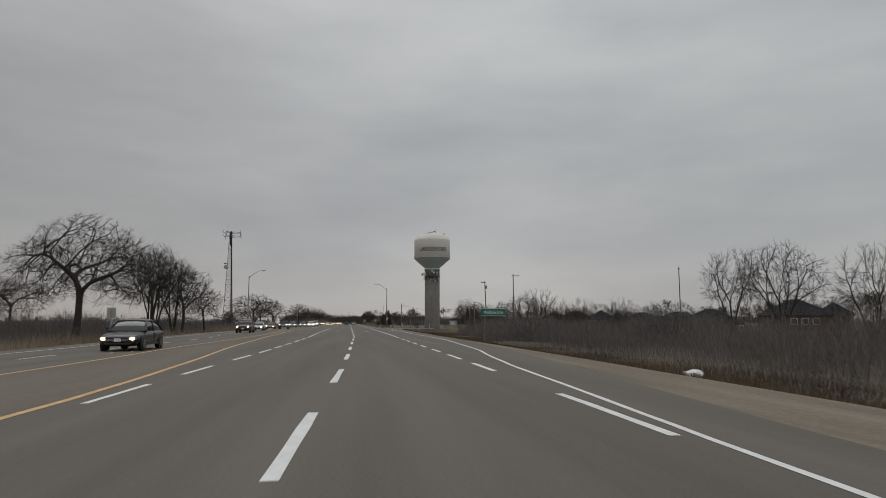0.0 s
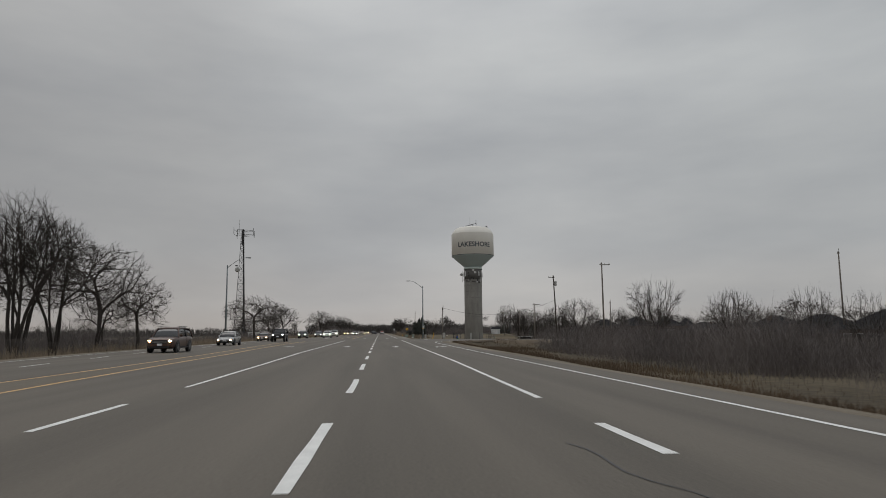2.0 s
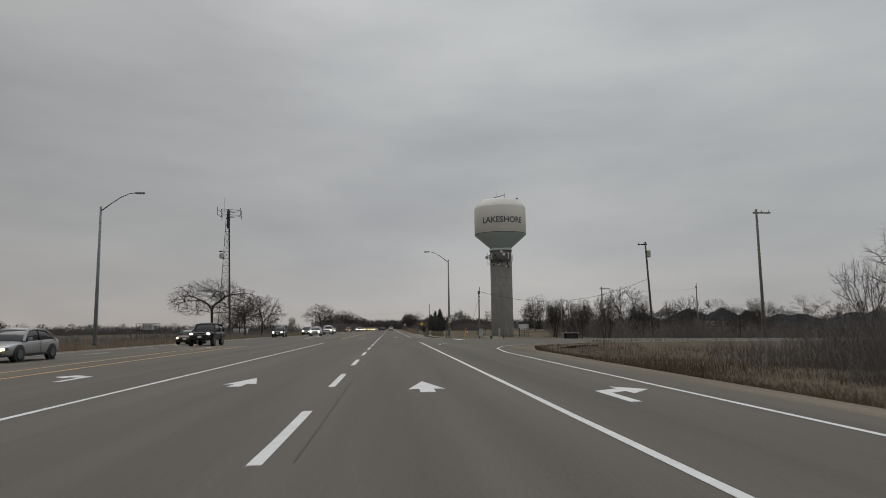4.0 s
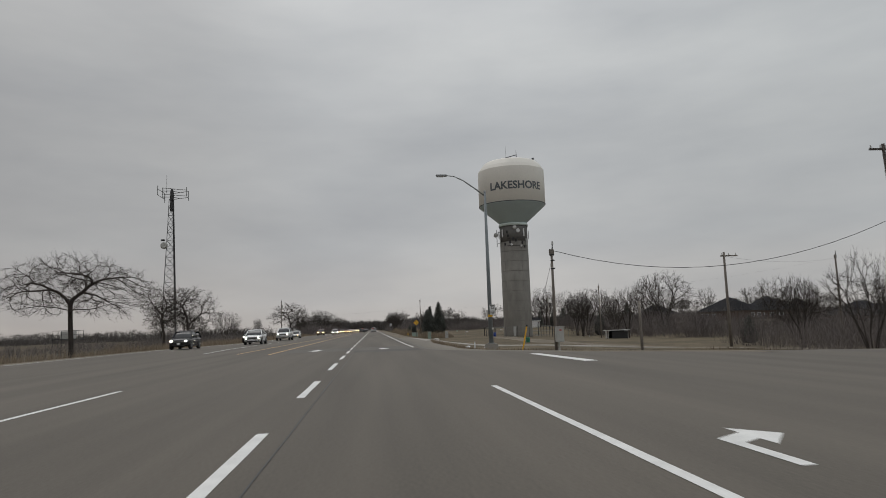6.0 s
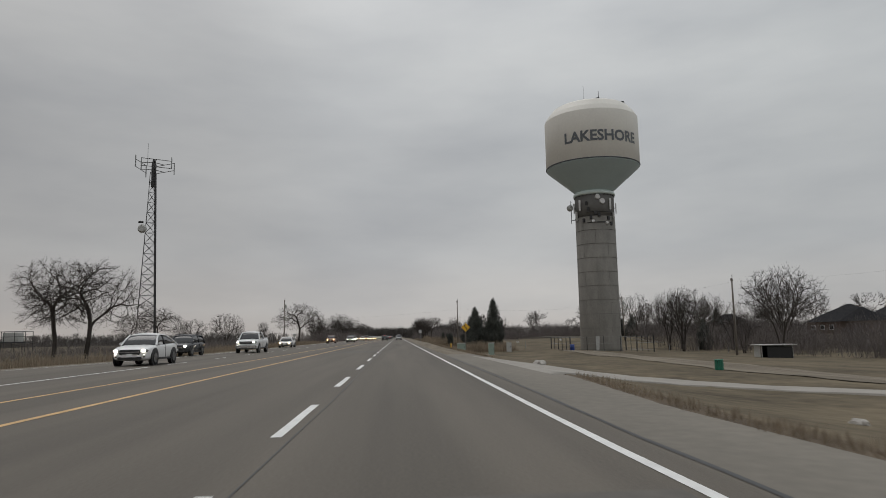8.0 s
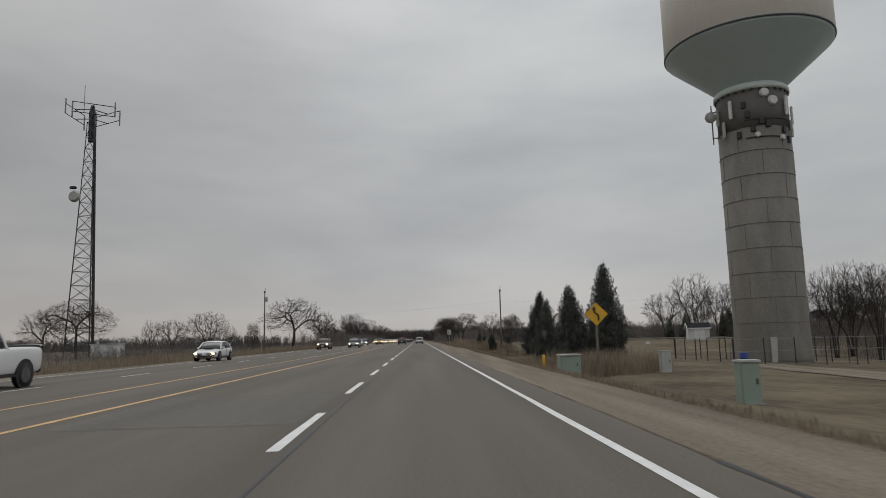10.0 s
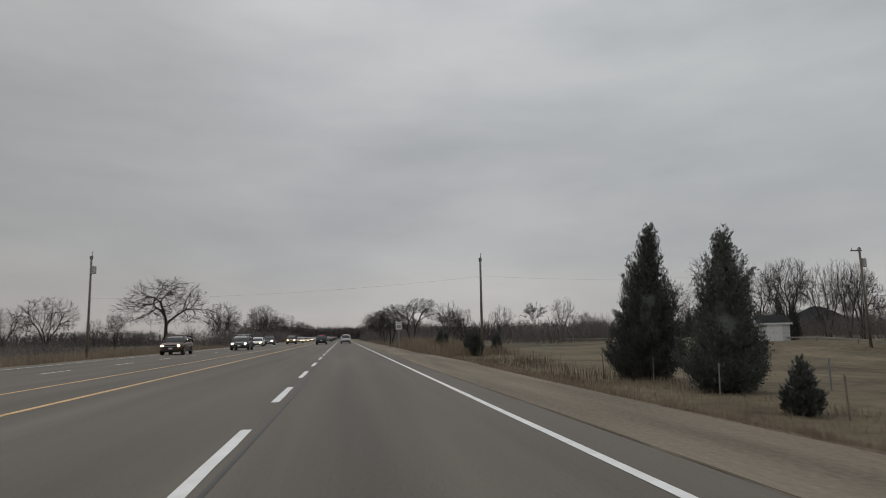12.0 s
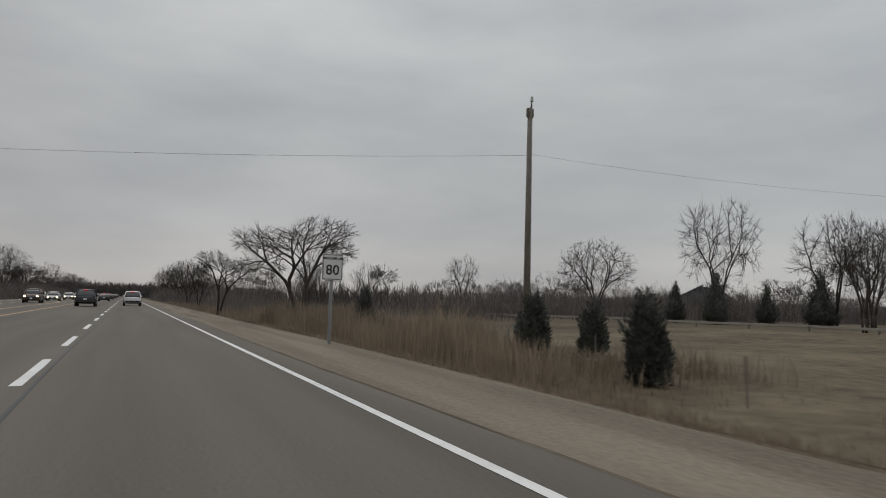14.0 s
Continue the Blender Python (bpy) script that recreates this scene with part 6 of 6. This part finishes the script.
house(127, 335, 15, 13, 3.0, 4.4, 80, HL)
house(118, 281, 14, 11, 2.9, 3.2, 20, HL)
house(132, 432, 16, 12, 3.2, 4.4, 15, "brown house with a steep roof among bare trees")

# ---------------------------------------------------------------- vehicles, standing in their lanes
PAINT = dict(
    black=mat("black_car_paint", (0.012, 0.012, 0.014), 0.22, var=0.15, spec=0.6),
    grey=mat("dark_grey_car_paint", (0.05, 0.052, 0.058), 0.25, metal=0.3, var=0.12, spec=0.6),
    white=mat("white_car_paint", (0.74, 0.74, 0.74), 0.25, var=0.04, spec=0.6),
    brown=mat("brown_car_paint", (0.09, 0.055, 0.045), 0.28, metal=0.3, var=0.12, spec=0.6),
    silver=mat("silver_car_paint", (0.38, 0.38, 0.38), 0.28, metal=0.5, var=0.08, spec=0.6),
    red=mat("dark_red_car_paint", (0.20, 0.02, 0.018), 0.28, var=0.1, spec=0.6),
)
# length, width, height, wheel radius; lower body rows: share of length, share of half width, sill, shoulder; greenhouse: four shares and the shoulder height
FORM = dict(
    sedan=(4.65, 1.80, 1.45, 0.33, [(0, 0.70, 0.34, 0.60), (0.025, 0.88, 0.24, 0.70), (0.10, 0.98, 0.20, 0.78), (0.29, 1.0, 0.20, 0.92), (0.55, 1.0, 0.19, 0.95), (0.80, 1.0, 0.20, 0.99), (0.95, 0.95, 0.27, 1.02), (1.0, 0.82, 0.36, 0.90)], (0.27, 0.42, 0.70, 0.87, 0.93)),
    suv=(4.70, 1.88, 1.70, 0.37, [(0, 0.74, 0.40, 0.78), (0.025, 0.90, 0.28, 0.92), (0.10, 0.99, 0.24, 1.02), (0.27, 1.0, 0.24, 1.08), (0.55, 1.0, 0.23, 1.10), (0.85, 1.0, 0.26, 1.13), (0.97, 0.96, 0.34, 1.10), (1.0, 0.86, 0.42, 0.98)], (0.25, 0.37, 0.90, 0.985, 1.07)),
    pickup=(5.75, 2.02, 1.93, 0.41, [(0, 0.80, 0.48, 0.95), (0.02, 0.94, 0.36, 1.12), (0.08, 1.0, 0.32, 1.20), (0.24, 1.0, 0.32, 1.26), (0.60, 1.0, 0.32, 1.28), (0.64, 1.0, 0.34, 1.34), (0.97, 1.0, 0.40, 1.34), (1.0, 0.94, 0.46, 1.30)], (0.24, 0.33, 0.58, 0.635, 1.24)),
    van=(5.05, 1.96, 1.74, 0.35, [(0, 0.72, 0.36, 0.70), (0.025, 0.88, 0.25, 0.84), (0.09, 0.98, 0.21, 0.94), (0.22, 1.0, 0.21, 1.06), (0.55, 1.0, 0.20, 1.08), (0.85, 1.0, 0.22, 1.08), (0.97, 0.96, 0.30, 1.06), (1.0, 0.88, 0.40, 0.95)], (0.18, 0.36, 0.92, 0.985, 1.04)),
    coupe_suv=(4.75, 1.94, 1.64, 0.40, [(0, 0.74, 0.40, 0.76), (0.025, 0.90, 0.28, 0.90), (0.10, 0.99, 0.24, 1.0), (0.27, 1.0, 0.24, 1.07), (0.55, 1.0, 0.23, 1.10), (0.85, 1.0, 0.26, 1.16), (0.97, 0.95, 0.34, 1.14), (1.0, 0.86, 0.42, 0.98)], (0.25, 0.40, 0.62, 0.955, 1.07)),
    jeep=(4.40, 1.90, 1.84, 0.42, [(0, 0.82, 0.55, 1.02), (0.02, 0.90, 0.48, 1.12), (0.08, 0.94, 0.46, 1.14), (0.30, 0.96, 0.46, 1.18), (0.55, 1.0, 0.44, 1.18), (0.85, 1.0, 0.44, 1.18), (0.98, 1.0, 0.46, 1.16), (1.0, 0.96, 0.50, 1.12)], (0.31, 0.38, 0.93, 0.97, 1.14)),
)


def car(kind, paint, x, y, away=False, lights="warm", label="", rz=0.0):
    """A vehicle with body, glass, roof, pillars, wheels, lamps, mirrors and plates; it faces -y, or +y when it drives away."""
    L, Wd, Hh, wr, rows, (g0, g1, g2, g3, gz_) = FORM[kind]
    hw, pm = Wd / 2, PAINT[paint]
    name = {"sedan": "car", "suv": "suv", "pickup": "pickup_truck", "van": "minivan", "jeep": "off_road_car", "coupe_suv": "suv"}[kind]
    ob = thing(name, (x, y, 0.005), label, "car", "traffic on the road", rz + (180 if away else 0))
    bm = bmesh.new()
    rings = []
    for s, wf, zb, zs in rows:
        w, yy, zm = hw * wf, (s - 0.5) * L, zb + (zs - zb) * 0.55
        half = [(w * 0.80, zb), (w * 0.97, zb + 0.09), (w, zm), (w * 0.985, zs - 0.10), (w * 0.93, zs - 0.02), (w * 0.55, zs + 0.02)]
        rings.append([bm.verts.new((a, yy, b)) for a, b in half] + [bm.verts.new((-a, yy, b)) for a, b in half[::-1]])
    n = len(rings[0])
    for a, b in zip(rings, rings[1:]):
        for k in range(n):
            bm.faces.new((a[k], a[(k + 1) % n], b[(k + 1) % n], b[k]))
    bm.faces.new(rings[0]), bm.faces.new(rings[-1][::-1])
    body = part("body", bm, pm, ob, "", True)
    rounded = body.modifiers.new("rounded", "SUBSURF")
    rounded.levels = rounded.render_levels = 2
    Y = lambda s: (s - 0.5) * L
    bw, tw = hw * 0.93, hw * 0.74
    base = [(-bw, Y(g0)), (bw, Y(g0)), (bw, Y(g3)), (-bw, Y(g3))]
    top = [(-tw, Y(g1)), (tw, Y(g1)), (tw, Y(g2)), (-tw, Y(g2))]

    def shell(stations, lift):
        """A closed hull through rows of length share and roof height, narrowing towards the roof."""
        sh = bmesh.new()
        rr = []
        for s_, z_ in stations:
            t_ = max(0.02, (z_ - gz_) / (Hh - gz_))
            wt = bw + (tw - bw) * t_ + lift
            half_ = [(bw - 0.01, gz_ - 0.06), (bw + (wt - bw) * 0.6, gz_ + (z_ - gz_) * 0.62), (wt, z_ - 0.05 * t_ + lift), (wt * 0.8, z_ + lift), (wt * 0.35, z_ + 0.025 * t_ + lift)]
            if lift:
                half_ = half_[2:]
                half_ = [(wt + 0.012, z_ - 0.06)] + half_
            rr.append([sh.verts.new((a_, Y(s_), b_)) for a_, b_ in half_] + [sh.verts.new((-a_, Y(s_), b_)) for a_, b_ in half_[::-1]])
        m_ = len(rr[0])
        for u_, v_ in zip(rr, rr[1:]):
            for q_ in range(m_):
                sh.faces.new((u_[q_], u_[(q_ + 1) % m_], v_[(q_ + 1) % m_], v_[q_]))
        sh.faces.new(rr[0]), sh.faces.new(rr[-1][::-1])
        return sh

    mix = lambda p_, q_, t_: p_ + (q_ - p_) * t_
    part("glass", shell([(g0, gz_), (mix(g0, g1, 0.5), mix(gz_, Hh, 0.55)), (g1, Hh - 0.06), (mix(g1, g2, 0.4), Hh), (g2, Hh - 0.05), (mix(g2, g3, 0.5), mix(Hh, gz_, 0.42)), (g3, gz_)], 0.0), M_GLASS, ob, "dark tinted glass", True)
    part("roof", shell([(g1 - 0.01, Hh - 0.07), (mix(g1, g2, 0.2), Hh - 0.015), (mix(g1, g2, 0.4), Hh), (mix(g1, g2, 0.75), Hh - 0.015), (g2 + 0.01, Hh - 0.06)], 0.022), pm if kind != "jeep" else M_TRIM, ob, "", True)
    for k in range(4):
        part("pillar", tube([(*base[k], gz_ - 0.04), (mix(base[k][0], top[k][0], 0.56), mix(base[k][1], top[k][1], 0.5), mix(gz_, Hh, 0.53)), (*top[k], Hh - 0.05)], [0.06, 0.05, 0.045], 6), pm, ob)
    for s in (-1, 1):
        mid = 0.5 * (g1 + g2) if kind != "van" else 0.52
        part("pillar", tube([(s * (bw + 0.005), Y(mid) + 0.06, gz_ - 0.03), (s * (tw + 0.01), Y(mid), Hh - 0.06)], 0.04, 6), M_TRIM, ob)
        part("mirror", box((0.2, 0.12, 0.15), (s * (bw + 0.1), Y(g0) + 0.32, gz_ + 0.06), 0.03), pm, ob)
        part("door_seam", box((0.012, 0.02, gz_ - 0.42), (s * (hw + 0.001), Y(mid), 0.36 + (gz_ - 0.42) / 2)), M_TRIM, ob)
        part("door_handle", box((0.03, 0.2, 0.035), (s * (hw + 0.004), Y(mid) - 0.14, gz_ - 0.16), 0.01), pm if paint != "white" else M_GREY, ob)
        part("sill_trim", box((0.03, L * 0.46, 0.1), (s * hw * 0.985, 0, rows[3][2] + 0.1), 0.01), M_TRIM, ob)
        hz = rows[1][3] - 0.13
        hl = part("headlight", box((0.42, 0.2, 0.13 if kind != "pickup" else 0.18), (s * hw * 0.72, Y(0.016), hz), 0.04, Euler((0, 0, s * 0.32)).to_matrix()), M_RIM, ob, "clear headlight")
        if not away:
            part("lamp_bulb", box((0.25, 0.08, 0.12), (s * hw * 0.70, Y(0.016) - 0.10, hz), 0.04, Euler((0, 0, s * 0.32)).to_matrix()), M_HEAD if lights == "warm" else M_HEADW, hl, "lit lamp")
        part("fog_lamp", box((0.16, 0.06, 0.09), (s * hw * 0.68, Y(0.012), rows[1][2] + 0.2), 0.02), M_TRIM, ob)
        tz = rows[-2][3] - 0.12
        part("tail_light", box((0.24, 0.12, 0.2 if kind in ("sedan", "van") else 0.34), (s * hw * 0.68, Y(0.962), tz - 0.04), 0.03), M_TAIL, ob, "red tail light")
        for fy in (0.185, 0.79):
            cx, cy = s * (hw - 0.12), Y(fy)
            rot = Matrix.Rotation(radians(90), 4, "Y")
            # no recess is cut: a flat black disc stands for the wheel well's shade
            bm = bmesh.new()
            bmesh.ops.create_cone(bm, cap_ends=True, segments=22, radius1=wr * 1.2, radius2=wr * 1.2, depth=0.06, matrix=Matrix.Translation((s * (hw - 0.018), cy, wr * 1.06)) @ rot)
            part("wheel_well_shade", bm, M_TRIM, ob, "black disc for the shade in the wheel well")
            bm = bmesh.new()
            bmesh.ops.create_cone(bm, cap_ends=True, segments=24, radius1=wr, radius2=wr, depth=0.24, matrix=Matrix.Translation((cx + s * 0.02, cy, wr - 0.005)) @ rot)
            bmesh.ops.bevel(bm, geom=[e for e in bm.edges if len(e.link_faces) == 2 and any(len(f.verts) > 8 for f in e.link_faces)], offset=0.03, segments=2, affect="EDGES")
            wh = part("wheel", bm, M_TYRE, ob, "black tyre", True)
            bm = bmesh.new()
            bmesh.ops.create_cone(bm, cap_ends=True, segments=16, radius1=wr * 0.62, radius2=wr * 0.62, depth=0.02, matrix=Matrix.Translation((s * (hw + 0.026), cy, wr - 0.005)) @ rot)
            part("rim", bm, M_RIM, wh, "alloy rim")
            for q in range(5):
                part("spoke", box((0.02, 0.05, wr * 0.55), (s * (hw + 0.036), cy + wr * 0.3 * math.sin(q * 1.2566), wr + wr * 0.3 * math.cos(q * 1.2566)), 0.005, Euler((-q * 1.2566, 0, 0)).to_matrix()), M_RIM, wh)
    z1 = rows[1]
    part("grille", box((hw * 1.05, 0.07, 0.17 if kind in ("sedan", "van") else 0.26), (0, Y(0.004), z1[3] - 0.2), 0.03), M_TRIM, ob, "black grille")
    part("grille_bar", box((hw * 1.05, 0.05, 0.035), (0, Y(0.0) - 0.012, z1[3] - 0.19), 0.01), M_CHROME, ob, "bright grille bar")
    part("lower_grille", box((hw * 1.25, 0.07, 0.14), (0, Y(0.006), z1[2] + 0.12), 0.03), M_TRIM, ob)
    part("number_plate", box((0.3, 0.02, 0.15), (0, Y(0.0) - 0.03, z1[2] + 0.27), 0.005), M_WHITE, ob, "white plate")
    part("rear_plate", box((0.3, 0.02, 0.15), (0, Y(1.0) + 0.012, rows[-1][3] - 0.26), 0.005), M_WHITE, ob, "white plate")
    part("rear_bumper", box((hw * 1.7, 0.12, 0.2), (0, Y(0.995), rows[-1][2] + 0.08), 0.04), M_TRIM if kind != "sedan" else pm, ob)
    part("brake_light", box((0.4, 0.03, 0.03), (0, Y(g2) + 0.08, Hh - 0.06)), M_TAIL, ob)
    for s in (-0.25, 0.25):
        part("wiper", tube([(s * 1.5, Y(g0) + 0.05, gz_ + 0.0), (s * 0.3, Y(g0) + 0.16, gz_ + 0.09)], 0.012, 4), M_TRIM, ob)
    if kind in ("suv", "van"):
        for s in (-1, 1):
            part("roof_rail", tube([(s * tw * 0.92, Y(g1) + 0.2, Hh + 0.06), (s * tw * 0.92, Y(g2) - 0.15, Hh + 0.06)], 0.022, 6), M_TRIM, ob)
    if kind == "pickup":
        part("cargo_bed", box((hw * 1.7, L * 0.33, 0.5), (0, Y(0.81), 1.12)), M_TRIM, ob, "dark open cargo bed")
        part("tailgate_top", box((hw * 1.8, 0.08, 0.06), (0, Y(0.985), 1.36), 0.02), pm, ob)
        part("bumper", box((hw * 1.9, 0.22, 0.22), (0, Y(0.0) + 0.02, 0.58), 0.05), M_CHROME, ob, "chrome bumper")
    if kind == "jeep":
        for s in (-1, 1):
            part("fender", box((0.3, 0.95, 0.1), (s * hw * 0.92, Y(0.185), 0.98), 0.04), M_TRIM, ob, "flat black fender")
        part("spare_wheel", lathe([(0.05, 0), (0.36, 0.02), (0.4, 0.1), (0.36, 0.2), (0.05, 0.22)], 20), M_TYRE, ob).matrix_local = pose(0, Y(1.0) + 0.24, 1.0, 90)
    return ob


car("sedan", "black", -12.6, 34.6, label="black sedan with lit headlights in the far lane")
car("suv", "brown", -15.8, 91.5, label="brown crossover with lit headlights in the far lane")
car("sedan", "silver", -17.4, 117.5, label="silver sedan with lit headlights in the far lane")
car("jeep", "black", -15.7, 143.0, lights="white", label="black boxy off-road car with lit headlights")
car("sedan", "brown", -19.2, 151.0, label="bronze sedan with lit headlights in the outer lane")
car("suv", "black", -18.2, 196.0, lights="white", label="black crossover with lit headlights in the outer lane")
car("coupe_suv", "white", -13.8, 208.8, lights="white", label="white sporty crossover with lit headlights")
car("suv", "grey", -17.6, 228.0, lights="white", label="dark grey crossover with lit headlights in the outer lane")
car("pickup", "white", -14.0, 236.5, lights="white", label="white pickup truck with lit headlights")
sport = car("sedan", "white", -15.8, 268.0, label="white sport sedan with a rear wing and lit headlights")
part("rear_wing", box((1.5, 0.28, 0.035), (0, 2.12, 1.30), 0.012), PAINT["white"], sport, "raised rear wing")
for sx in (-0.62, 0.62):
    part("wing_stay", box((0.05, 0.22, 0.3), (sx, 2.1, 1.15), 0.01), PAINT["white"], sport)
part("hood_scoop", box((0.62, 0.5, 0.09), (0, -1.28, 0.93), 0.03), M_TRIM, sport, "black hood scoop")
car("suv", "brown", -14.8, 322.0, label="brown crossover with lit headlights")
car("van", "grey", -11.7, 339.0, lights="white", label="dark grey minivan with lit headlights")
car("sedan", "white", -13.9, 372.0, label="white sedan with lit headlights")
car("suv", "grey", -14.2, 392.0, lights="white", label="grey crossover with lit headlights")
car("suv", "brown", -10.8, 402.0, label="brown crossover with lit headlights")
car("suv", "grey", -4.2, 384.0, True, label="dark grey crossover seen from behind")
car("suv", "white", 0.15, 394.0, True, label="white crossover seen from behind in the near lane")
car("sedan", "red", 0.1, 432.0, True, label="dark red sedan seen from behind")
far_on = car("sedan", "silver", -11.0, 430.0, label="silver sedan with lit headlights far down the road")
far_go = car("sedan", "grey", -4.2, 446.0, True, label="dark sedan seen from behind far down the road")
for k, (x, y) in enumerate([(-14.4, 446), (-11.0, 462), (-14.4, 474), (-11.0, 492), (-14.4, 507), (-11.0, 528), (-14.4, 540), (-11.0, 566), (-14.4, 590), (-11.0, 622)]):
    copy_thing(far_on, pose(x, y, 0.005))
for x, y in [(0.1, 470), (-4.2, 490), (0.1, 515), (-4.2, 545), (0.1, 575), (-4.2, 610)]:
    copy_thing(far_go, pose(x, y, 0.005, 0, 0, 180))
